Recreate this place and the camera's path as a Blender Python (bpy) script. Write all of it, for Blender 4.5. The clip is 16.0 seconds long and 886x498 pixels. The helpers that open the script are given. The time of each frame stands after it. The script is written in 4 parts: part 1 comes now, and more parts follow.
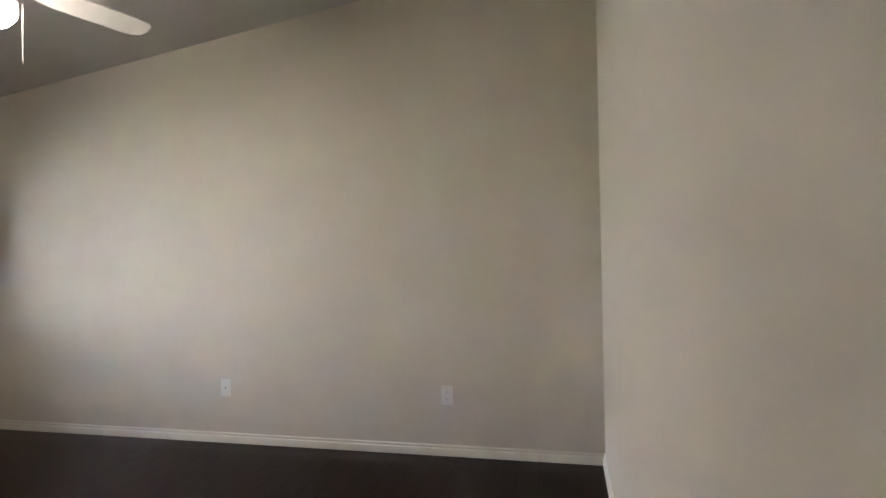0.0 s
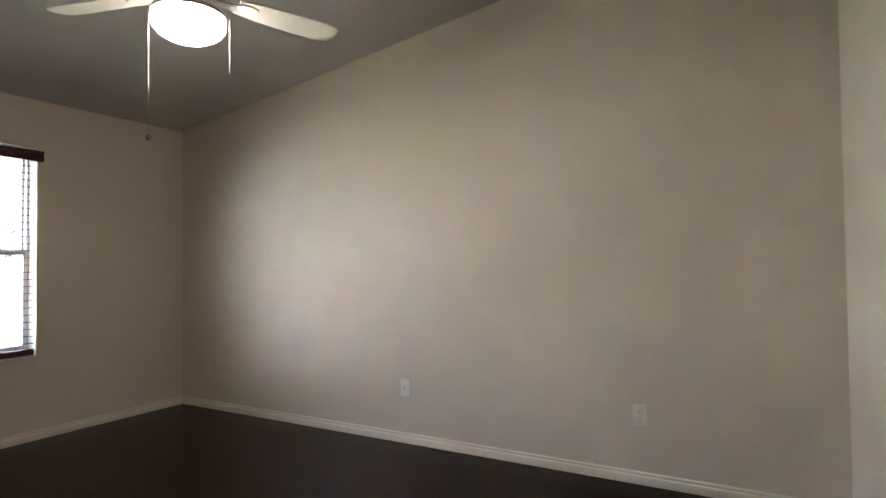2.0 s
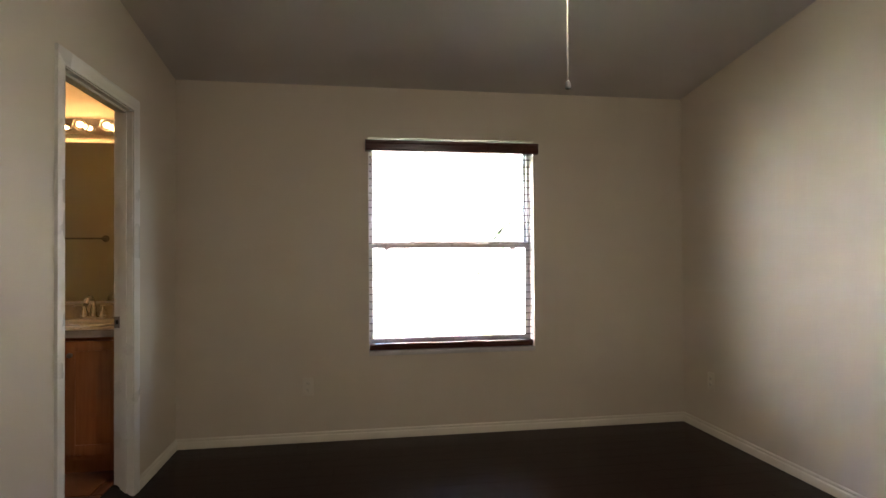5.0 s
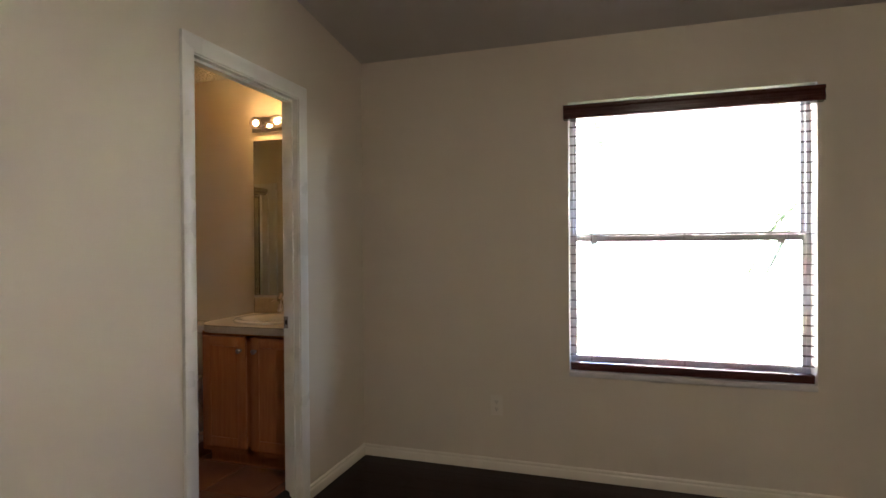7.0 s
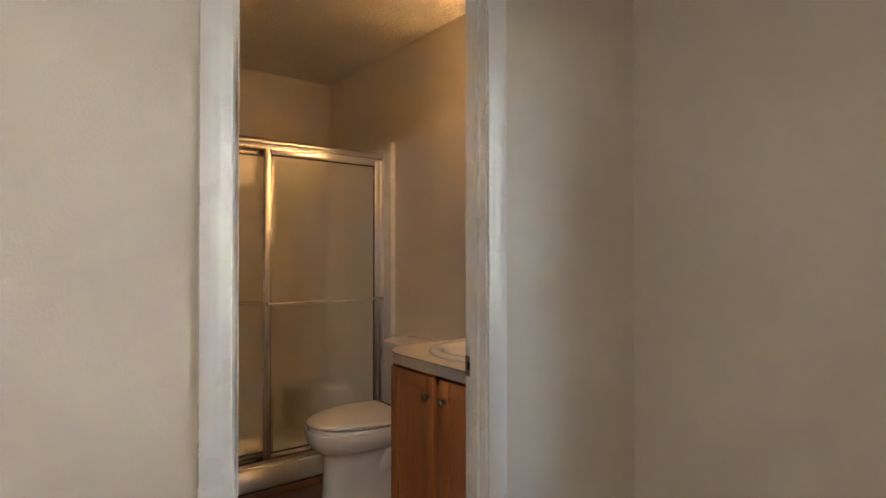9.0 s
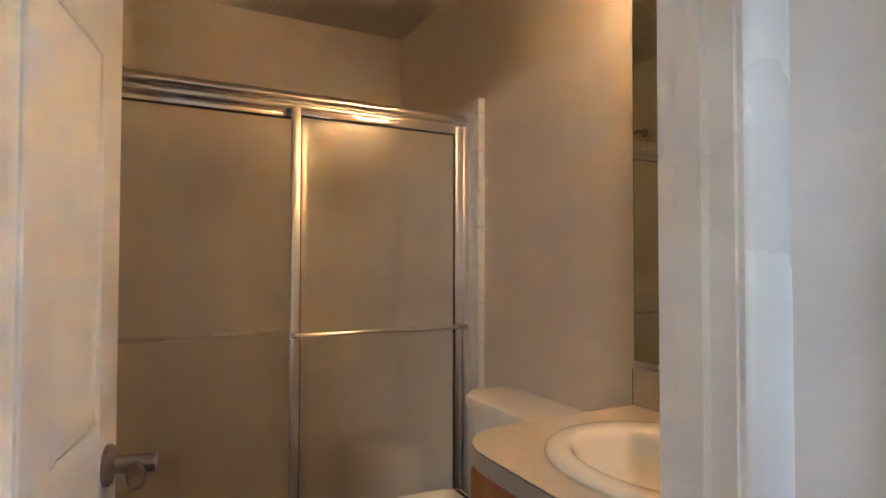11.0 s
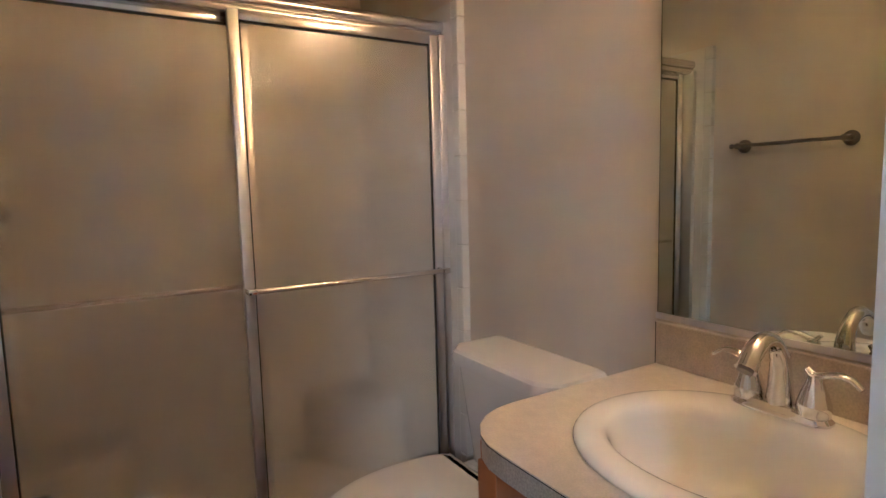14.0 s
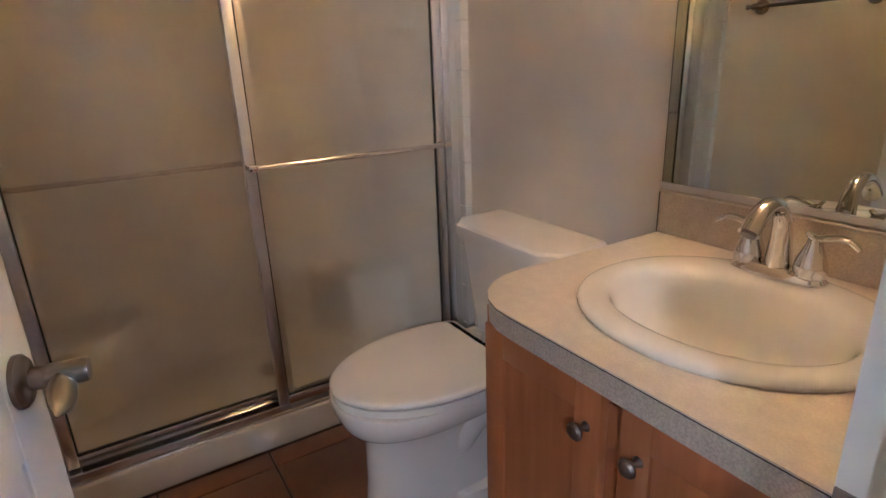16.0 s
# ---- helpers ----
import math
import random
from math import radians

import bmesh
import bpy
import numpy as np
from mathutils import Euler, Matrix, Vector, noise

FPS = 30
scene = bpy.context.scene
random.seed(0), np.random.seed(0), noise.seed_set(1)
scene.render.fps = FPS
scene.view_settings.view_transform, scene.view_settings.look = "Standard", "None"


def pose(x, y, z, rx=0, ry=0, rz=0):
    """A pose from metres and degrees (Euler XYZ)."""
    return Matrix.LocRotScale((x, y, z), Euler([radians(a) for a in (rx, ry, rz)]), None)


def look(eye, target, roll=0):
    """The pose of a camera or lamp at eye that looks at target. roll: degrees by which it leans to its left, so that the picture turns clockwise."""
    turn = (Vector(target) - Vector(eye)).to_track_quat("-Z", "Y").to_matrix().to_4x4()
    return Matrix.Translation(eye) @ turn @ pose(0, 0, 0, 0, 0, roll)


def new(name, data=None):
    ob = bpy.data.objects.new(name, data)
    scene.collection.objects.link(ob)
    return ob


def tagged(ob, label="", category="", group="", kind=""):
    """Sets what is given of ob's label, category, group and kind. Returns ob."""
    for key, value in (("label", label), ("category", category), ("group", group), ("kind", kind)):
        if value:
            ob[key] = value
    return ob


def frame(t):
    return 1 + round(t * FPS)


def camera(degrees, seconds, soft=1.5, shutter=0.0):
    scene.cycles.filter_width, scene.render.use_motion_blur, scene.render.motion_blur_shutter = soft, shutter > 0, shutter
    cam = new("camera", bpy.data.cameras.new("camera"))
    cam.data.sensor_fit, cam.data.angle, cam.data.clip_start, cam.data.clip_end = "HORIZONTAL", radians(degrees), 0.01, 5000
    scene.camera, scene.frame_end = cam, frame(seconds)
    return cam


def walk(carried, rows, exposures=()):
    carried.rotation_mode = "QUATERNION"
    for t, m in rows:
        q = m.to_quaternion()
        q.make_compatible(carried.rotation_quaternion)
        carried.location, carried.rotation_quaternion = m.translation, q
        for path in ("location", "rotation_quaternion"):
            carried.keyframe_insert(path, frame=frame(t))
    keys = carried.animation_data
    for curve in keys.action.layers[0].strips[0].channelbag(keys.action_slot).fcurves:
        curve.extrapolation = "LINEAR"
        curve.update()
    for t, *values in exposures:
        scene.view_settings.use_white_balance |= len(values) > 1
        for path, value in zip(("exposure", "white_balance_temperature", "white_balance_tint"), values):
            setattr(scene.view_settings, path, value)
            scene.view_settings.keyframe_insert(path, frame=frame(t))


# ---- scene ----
cam = camera(76.9, 16.0)
PATH = [
    (0, (0.21, -4.665, 1.247), (2.164, -4.239, 1.271), -1.0),
    (0.5, (0.332, -4.618, 1.248), (2.265, -4.108, 1.277), -1.0),
    (1, (0.393, -4.627, 1.231), (2.295, -4.01, 1.275), -0.9),
    (1.5, (0.392, -4.566, 1.233), (2.239, -3.8, 1.276), -0.8),
    (2, (0.407, -4.52, 1.224), (2.147, -3.535, 1.275), -0.7),
    (2.5, (0.456, -4.463, 1.229), (2.07, -3.283, 1.275), -0.7),
    (3, (0.576, -4.365, 1.229), (2.016, -2.978, 1.267), -0.7),
    (3.5, (0.759, -4.282, 1.216), (1.978, -2.697, 1.246), -0.9),
    (4, (0.935, -4.181, 1.228), (1.832, -2.394, 1.253), -0.8),
    (4.5, (1.052, -4.062, 1.24), (1.635, -2.149, 1.265), -0.6),
    (5, (1.171, -3.911, 1.255), (1.482, -1.936, 1.282), -0.4),
    (5.2, (1.216, -3.864, 1.253), (1.425, -1.875, 1.284), -0.4),
    (7.3, (1.641, -2.984, 1.31), (0.826, -1.157, 1.296), -0.8),
    (7.5, (1.684, -2.851, 1.27), (0.722, -1.097, 1.284), -0.9),
    (8, (1.608, -2.499, 1.264), (0.363, -0.934, 1.264), -0.8),
    (8.5, (1.437, -2.126, 1.281), (0.014, -0.721, 1.267), -0.4),
    (9, (1.195, -1.795, 1.253), (-0.392, -0.579, 1.27), -0.0),
    (9.5, (0.916, -1.535, 1.24), (-0.777, -0.471, 1.273), 0.2),
    (9.7, (0.831, -1.464, 1.239), (-0.877, -0.424, 1.271), 0.3),
    (11.8, (0.164, -1.162, 1.254), (-1.625, -0.27, 1.313), -0.1),
    (12, (0.144, -1.154, 1.255), (-1.635, -0.243, 1.311), -0.2),
    (12.5, (0.11, -1.143, 1.257), (-1.644, -0.185, 1.311), -0.5),
    (13, (0.088, -1.131, 1.266), (-1.645, -0.131, 1.278), -1.0),
    (13.5, (0.077, -1.126, 1.269), (-1.64, -0.104, 1.175), -1.3),
    (14, (0.062, -1.124, 1.274), (-1.639, -0.094, 1.064), -1.5),
    (14.5, (0.046, -1.131, 1.277), (-1.642, -0.111, 0.942), -1.7),
    (15, (0.044, -1.135, 1.275), (-1.613, -0.133, 0.773), -2.0),
    (15.5, (0.045, -1.14, 1.272), (-1.588, -0.147, 0.684), -2.1),
    (16, (0.051, -1.143, 1.259), (-1.571, -0.158, 0.629), -2.3),
]
EXPOSURES = [(0.0, 6.55, 5600, 17), (2.0, 6.4, 5720, 17), (4.0, 6.24, 5800, 16), (5.0, 6.36, 6100, 17), (7.5, 6.48, 5950, 18), (8.0, 6.6, 5900, 18), (8.5, 7.03, 5850, 18), (9.0, 7.2, 5780, 19), (9.5, 7.36, 5620, 19),
             (12.0, 7.7, 4880, 18), (13.5, 7.74, 4560, 18), (14.5, 7.8, 4520, 18), (16.0, 7.85, 4500, 18)]
walk(cam, [(t, look(eye, target, roll)) for t, eye, target, roll in PATH], EXPOSURES)

# ---- daylight ----
world = bpy.data.worlds.new("world")
scene.world = world
world.use_nodes = True
wn = world.node_tree
sky = wn.nodes.new("ShaderNodeTexSky")
sky.sky_type, sky.sun_disc = "NISHITA", False
sky.sun_elevation, sky.sun_rotation = radians(42), radians(190)
sky.dust_density = 3.0
wn.links.new(sky.outputs[0], wn.nodes["Background"].inputs[0])
wn.nodes["Background"].inputs[1].default_value = 0.07
sun = new("sun", bpy.data.lights.new("sun", "SUN"))
sun.data.energy, sun.data.angle, sun.data.color = 5.0, radians(0.5), (1.0, 0.96, 0.92)
sun.matrix_world = look((-1.74, -9.85, 9.0), (0, 0, 0))
# the sky's light in the window opening, kept as a guide for sampling
portal = new("window_portal", bpy.data.lights.new("window_portal", "AREA"))
portal.data.shape, portal.data.size, portal.data.size_y = "RECTANGLE", 1.2, 1.46
portal.data.cycles.is_portal = True
portal.matrix_world = pose(1.86, 0.262, 1.32, -90, 0, 0)


# ---- materials ----
def material(name, color, rough=0.5, metal=0.0, var=0.06, scale=3.0, bump=0.0, bscale=120.0, stretch=(1, 1, 1),
             second=None, coat=0.0, spec=0.5, random_piece=0.0, fine=0.0, relief=0.004):
    """A Principled surface with broad and fine variation, fine relief and, if wanted, a piece-by-piece change."""
    m = bpy.data.materials.new(name)
    m.use_nodes = True
    nt = m.node_tree
    b = nt.nodes["Principled BSDF"]
    b.inputs["Roughness"].default_value = rough
    b.inputs["Metallic"].default_value = metal
    b.inputs["Coat Weight"].default_value = coat
    b.inputs["Specular IOR Level"].default_value = spec
    tc = nt.nodes.new("ShaderNodeTexCoord")
    mp = nt.nodes.new("ShaderNodeMapping")
    mp.inputs["Scale"].default_value = stretch
    nt.links.new(tc.outputs["Object"], mp.inputs[0])
    if random_piece:
        info = nt.nodes.new("ShaderNodeObjectInfo")
        sh = nt.nodes.new("ShaderNodeVectorMath")
        sh.operation = "SCALE"
        sh.inputs[0].default_value = (7.3, 3.1, 5.7)
        nt.links.new(info.outputs["Random"], sh.inputs["Scale"])
        nt.links.new(sh.outputs[0], mp.inputs["Location"])
    no = nt.nodes.new("ShaderNodeTexNoise")
    no.inputs["Scale"].default_value, no.inputs["Detail"].default_value = scale, 6
    nt.links.new(mp.outputs[0], no.inputs["Vector"])
    ramp = nt.nodes.new("ShaderNodeMix")
    ramp.data_type = "RGBA"
    lo = second or tuple(c * (1 - var) for c in color)
    hi = color if second else tuple(min(1, c * (1 + var)) for c in color)
    ramp.inputs[6].default_value, ramp.inputs[7].default_value = (*lo, 1), (*hi, 1)
    cr = nt.nodes.new("ShaderNodeMapRange")
    cr.inputs[1].default_value, cr.inputs[2].default_value = 0.3, 0.7
    nt.links.new(no.outputs["Fac"], cr.inputs[0])
    nt.links.new(cr.outputs[0], ramp.inputs[0])
    out = ramp.outputs[2]
    if fine:
        sp = nt.nodes.new("ShaderNodeTexNoise")
        sp.inputs["Scale"].default_value, sp.inputs["Detail"].default_value = 260, 3
        nt.links.new(tc.outputs["Object"], sp.inputs["Vector"])
        fr = nt.nodes.new("ShaderNodeMapRange")
        fr.inputs[1].default_value, fr.inputs[2].default_value = 0.38, 0.62
        fr.inputs[3].default_value, fr.inputs[4].default_value = 1 - fine, 1 + fine
        nt.links.new(sp.outputs["Fac"], fr.inputs[0])
        ml = nt.nodes.new("ShaderNodeVectorMath")
        ml.operation = "SCALE"
        nt.links.new(out, ml.inputs[0])
        nt.links.new(fr.outputs[0], ml.inputs["Scale"])
        out = ml.outputs[0]
    if random_piece:
        rm = nt.nodes.new("ShaderNodeMapRange")
        rm.inputs[3].default_value, rm.inputs[4].default_value = 1 - random_piece, 1 + random_piece
        nt.links.new(info.outputs["Random"], rm.inputs[0])
        mu = nt.nodes.new("ShaderNodeVectorMath")
        mu.operation = "SCALE"
        nt.links.new(out, mu.inputs[0])
        nt.links.new(rm.outputs[0], mu.inputs["Scale"])
        out = mu.outputs[0]
    nt.links.new(out, b.inputs["Base Color"])
    rr = nt.nodes.new("ShaderNodeMapRange")
    rr.inputs[3].default_value, rr.inputs[4].default_value = max(0.02, rough * 0.85), min(1, rough * 1.15)
    nt.links.new(no.outputs["Fac"], rr.inputs[0])
    nt.links.new(rr.outputs[0], b.inputs["Roughness"])
    if bump:
        bn = nt.nodes.new("ShaderNodeTexNoise")
        bn.inputs["Scale"].default_value, bn.inputs["Detail"].default_value = bscale, 4
        nt.links.new(mp.outputs[0], bn.inputs["Vector"])
        bu = nt.nodes.new("ShaderNodeBump")
        bu.inputs["Strength"].default_value, bu.inputs["Distance"].default_value = bump, relief
        nt.links.new(bn.outputs["Fac"], bu.inputs["Height"])
        nt.links.new(bu.outputs[0], b.inputs["Normal"])
    return m


def glow(name, color, strength):
    m = bpy.data.materials.new(name)
    m.use_nodes = True
    b = m.node_tree.nodes["Principled BSDF"]
    b.inputs["Base Color"].default_value = (0.8, 0.8, 0.78, 1)
    b.inputs["Emission Color"].default_value = (*color, 1)
    b.inputs["Emission Strength"].default_value = strength
    return m


def glass(name, color, rough, ior=1.45, clear=1.0, coat=0.0, coat_rough=0.03):
    m = bpy.data.materials.new(name)
    m.use_nodes = True
    b = m.node_tree.nodes["Principled BSDF"]
    b.inputs["Base Color"].default_value = (*color, 1)
    b.inputs["Roughness"].default_value = rough
    b.inputs["IOR"].default_value = ior
    b.inputs["Transmission Weight"].default_value = clear
    b.inputs["Coat Weight"].default_value = coat
    b.inputs["Coat Roughness"].default_value = coat_rough
    return m


M_WALL = material("wall_paint", (0.61, 0.54, 0.435), 0.62, var=0.02, scale=1.2, bump=0.12, bscale=160)
M_BATHWALL = material("bath_wall_paint", (0.69, 0.615, 0.50), 0.5, var=0.02, scale=1.5, bump=0.12, bscale=150)
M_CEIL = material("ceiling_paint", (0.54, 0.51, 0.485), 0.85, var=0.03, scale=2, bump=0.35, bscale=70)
M_KNOCK = material("knockdown_ceiling", (0.67, 0.61, 0.515), 0.85, var=0.05, scale=5, bump=1.0, bscale=52, relief=0.028)
M_TRIM = material("trim_paint", (0.67, 0.62, 0.515), 0.32, var=0.03, scale=4, bump=0.04, bscale=60)
M_CASING = material("casing_paint", (0.71, 0.69, 0.64), 0.28, var=0.03, scale=4, bump=0.05, bscale=50)
M_DOOR = material("door_paint", (0.78, 0.76, 0.72), 0.3, var=0.03, scale=4, bump=0.06, bscale=60, stretch=(1, 1, 0.15))
M_PLANK = material("dark_laminate", (0.019, 0.0070, 0.0050), 0.24, var=0.3, scale=14, bump=0.08, bscale=60,
                   stretch=(0.12, 1.6, 1), second=(0.0105, 0.004, 0.0031), random_piece=0.12, spec=0.12)
M_SUB = material("subfloor", (0.012, 0.008, 0.006), 0.8)
M_TILE = material("terracotta_tile", (0.30, 0.125, 0.06), 0.32, var=0.2, scale=5, bump=0.15, bscale=30,
                  second=(0.20, 0.08, 0.04), random_piece=0.15)
M_GROUT = material("grout", (0.07, 0.045, 0.03), 0.9, var=0.2, scale=20, bump=0.4, bscale=200)
M_PLASTIC = material("white_plastic", (0.72, 0.69, 0.62), 0.3, var=0.02)
M_PAINTED = material("painted_plate", (0.65, 0.59, 0.49), 0.5, var=0.03)
M_DARK = material("dark_slot", (0.02, 0.018, 0.016), 0.6)
M_VINYL = material("window_vinyl", (0.84, 0.83, 0.84), 0.35, var=0.03)
M_BLIND = material("mahogany_blind", (0.075, 0.022, 0.016), 0.22, var=0.25, scale=20, stretch=(0.1, 1, 1), second=(0.045, 0.014, 0.011))
M_SILL = material("marble_sill", (0.55, 0.53, 0.52), 0.18, var=0.1, scale=10)
M_GLASS = glass("clear_glass", (1, 1, 1), 0.0)
M_FAN = material("fan_white", (0.74, 0.71, 0.64), 0.38, var=0.03)
M_CHAIN = material("chain_metal", (0.45, 0.42, 0.37), 0.35, metal=1.0)
M_CHROME = material("chrome", (0.80, 0.79, 0.78), 0.035, metal=1.0, var=0.02)
M_ALU = material("polished_aluminium", (0.68, 0.66, 0.65), 0.20, metal=1.0, var=0.04, scale=10, bump=0.008, bscale=200, stretch=(6, 0.3, 0.3))
M_BRIGHT = material("bright_aluminium", (0.78, 0.76, 0.75), 0.32, metal=1.0, var=0.03)
M_NICKEL = material("satin_nickel", (0.30, 0.265, 0.24), 0.3, metal=1.0, var=0.05, scale=30)
M_RUBBER = material("black_gasket", (0.012, 0.012, 0.012), 0.6)
M_PORC = material("porcelain", (0.82, 0.79, 0.74), 0.06, var=0.015, coat=0.3)
M_SINK = material("bone_porcelain", (0.84, 0.82, 0.77), 0.07, var=0.015, coat=0.2)
M_SEAT = material("toilet_plastic", (0.80, 0.78, 0.73), 0.09, var=0.015)
M_LAM = material("speckled_laminate", (0.67, 0.60, 0.505), 0.3, var=0.06, scale=45, fine=0.05)
# greyer copy of the counter laminate: daylight on the edge put into colour
M_LAMEDGE_DAYLIT = material("laminate_edge_daylit", (0.43, 0.385, 0.335), 0.35, var=0.08, scale=45, fine=0.16)
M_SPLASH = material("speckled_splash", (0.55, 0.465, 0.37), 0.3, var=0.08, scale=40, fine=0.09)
M_WOOD = material("maple_cabinet", (0.42, 0.165, 0.055), 0.3, var=0.1, scale=9, bump=0.05, bscale=60,
                  stretch=(6, 6, 0.4), second=(0.34, 0.12, 0.038), random_piece=0.06)
M_MIRROR = material("mirror_silver", (0.69, 0.725, 0.64), 0.005, metal=1.0, var=0.0)
M_SHTILE = material("glazed_tile", (0.74, 0.72, 0.66), 0.12, var=0.03)
M_CURB = material("shower_pan", (0.76, 0.73, 0.66), 0.22, var=0.03)
M_OBSCURE = glass("obscure_glass", (0.94, 0.885, 0.78), 0.26, 1.3, 0.88, 0.28, 0.14)
M_BULB = glass("bulb_glass", (1, 0.98, 0.93), 0.22, 1.3)
M_FILAMENT = glow("bulb_filament", (1.0, 0.54, 0.18), 1.2)
M_LENS = glow("lamp_lens", (1.0, 0.87, 0.66), 0.78)
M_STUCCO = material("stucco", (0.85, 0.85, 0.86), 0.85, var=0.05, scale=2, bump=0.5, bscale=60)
M_ROOF = material("roof_shingle", (0.20, 0.19, 0.18), 0.9, var=0.2, scale=8)
M_GRASS = material("lawn", (0.075, 0.11, 0.042), 0.9, var=0.3, scale=1.5, bump=1.0, bscale=40)
M_PATIO = material("concrete", (0.50, 0.48, 0.45), 0.9, var=0.1, scale=2)
M_PALM = material("palm_leaf", (0.035, 0.055, 0.02), 0.5, var=0.3, scale=6)
M_TRUNK = material("palm_trunk", (0.16, 0.12, 0.09), 0.9, var=0.3, scale=10, bump=0.6, bscale=20)
M_UMBER = material("umber_stucco", (0.085, 0.08, 0.076), 0.9, var=0.05, scale=1.5, bump=0.4, bscale=50)
M_GREYWOOD = material("weathered_grey", (0.07, 0.07, 0.07), 0.8, var=0.15, scale=8)


# ---- mesh helpers ----
def thing(name, loc, label, category, group="", rz=0.0, kind=""):
    e = new(name)
    e.empty_display_size = 0.1
    e.matrix_basis = pose(*loc, 0, 0, rz)
    return tagged(e, label, category, group, kind)


def part(name, bm, mat, parent=None, label="", angle=35):
    me = bpy.data.meshes.new(name)
    bmesh.ops.recalc_face_normals(bm, faces=bm.faces)
    bm.to_mesh(me)
    bm.free()
    me.materials.append(mat)
    me.shade_smooth()
    me.set_sharp_from_angle(angle=radians(angle))
    ob = new(name, me)
    if parent:
        ob.parent = parent
    if label:
        ob["label"] = label
    return ob


def structure(ob, label="", category=""):
    return tagged(ob, label, category, "", "structure")


def add_box(bm, a, b, bevel=0.0, seg=2):
    r = bmesh.ops.create_cube(bm, size=1)
    for v in r["verts"]:
        v.co = [a[i] + (b[i] - a[i]) * (v.co[i] + 0.5) for i in range(3)]
    if bevel:
        es = list({e for v in r["verts"] for e in v.link_edges})
        bmesh.ops.bevel(bm, geom=es, offset=bevel, segments=seg, profile=0.5, affect="EDGES")
    return bm


def box(a, b, bevel=0.0, seg=2):
    return add_box(bmesh.new(), a, b, bevel, seg)


def boxes(*pairs):
    bm = bmesh.new()
    for a, b in pairs:
        add_box(bm, a, b)
    return bm


def loft(bm, rings, cap=True):
    """Joins rings of points, all of one length, into a closed skin."""
    vs = [[bm.verts.new(p) for p in r] for r in rings]
    n = len(vs[0])
    for r0, r1 in zip(vs, vs[1:]):
        for i in range(n):
            bm.faces.new((r0[i], r0[(i + 1) % n], r1[(i + 1) % n], r1[i]))
    if cap:
        bm.faces.new(list(reversed(vs[0])))
        bm.faces.new(vs[-1])
    return bm


def ring(cx, cy, z, ax, ay, n=32, power=2.0):
    out = []
    for i in range(n):
        a = 2 * math.pi * i / n
        c, s = math.cos(a), math.sin(a)
        out.append((cx + ax * math.copysign(abs(c) ** (2 / power), c), cy + ay * math.copysign(abs(s) ** (2 / power), s), z))
    return out


def lathe(profile, n=32, cx=0.0, cy=0.0):
    return loft(bmesh.new(), [ring(cx, cy, z, r, r, n) for r, z in profile])


def tube(points, radii, n=12, squash=1.0, bm=None):
    """A round bar along points; radii one number or one for each point."""
    pts = [Vector(p) for p in points]
    if not isinstance(radii, (list, tuple)):
        radii = [radii] * len(pts)
    bm = bm or bmesh.new()
    rings, side = [], None
    for i, p in enumerate(pts):
        d = (pts[min(i + 1, len(pts) - 1)] - pts[max(i - 1, 0)]).normalized()
        if side is None:
            side = d.orthogonal().normalized() if abs(d.x) > 0.9 or abs(d.z) > 0.9 else d.cross(Vector((1, 0, 0))).normalized()
        side = (side - d * side.dot(d)).normalized()
        up = d.cross(side)
        rings.append([tuple(p + radii[i] * (math.cos(a) * side + squash * math.sin(a) * up))
                      for a in [2 * math.pi * k / n for k in range(n)]])
    return loft(bm, rings)


def curve_points(ctrl, steps=8):
    """A smooth line through control points (Catmull-Rom)."""
    P = [Vector(c) for c in ctrl]
    P = [2 * P[0] - P[1]] + P + [2 * P[-1] - P[-2]]
    out = []
    for i in range(1, len(P) - 2):
        for k in range(steps):
            t = k / steps
            a, b, c, d = P[i - 1:i + 3]
            out.append(0.5 * (2 * b + (c - a) * t + (2 * a - 5 * b + 4 * c - d) * t * t + (3 * b - a - 3 * c + d) * t ** 3))
    return out + [P[-2]]


def prism(outline, z0, z1, bevel=0.0, seg=2):
    """An upright slab with the given outline in x and y."""
    bm = loft(bmesh.new(), [[(x, y, z0) for x, y in outline], [(x, y, z1) for x, y in outline]])
    if bevel:
        es = [e for e in bm.edges if abs(e.verts[0].co.z - e.verts[1].co.z) < 1e-6]
        bmesh.ops.bevel(bm, geom=es, offset=bevel, segments=seg, profile=0.5, affect="EDGES")
    return bm


def moulding(path, profile, normal, bm=None):
    """Carries a profile (off to the side, along the normal) along a path with mitred corners; the side is direction x normal."""
    bm = bm or bmesh.new()
    P, n = [Vector(p) for p in path], Vector(normal)
    rings = []
    for i, p in enumerate(P):
        d0 = (P[i] - P[i - 1]).normalized() if i else None
        d1 = (P[i + 1] - P[i]).normalized() if i < len(P) - 1 else None
        s0, s1 = (d.cross(n) if d else None for d in (d0, d1))
        if s0 is None or s1 is None:
            s = s1 if s0 is None else s0
        else:
            s = (s0 + s1) / (1 + s0.dot(s1))
        rings.append([tuple(p + s * a + n * b) for a, b in profile])
    return loft(bm, rings)


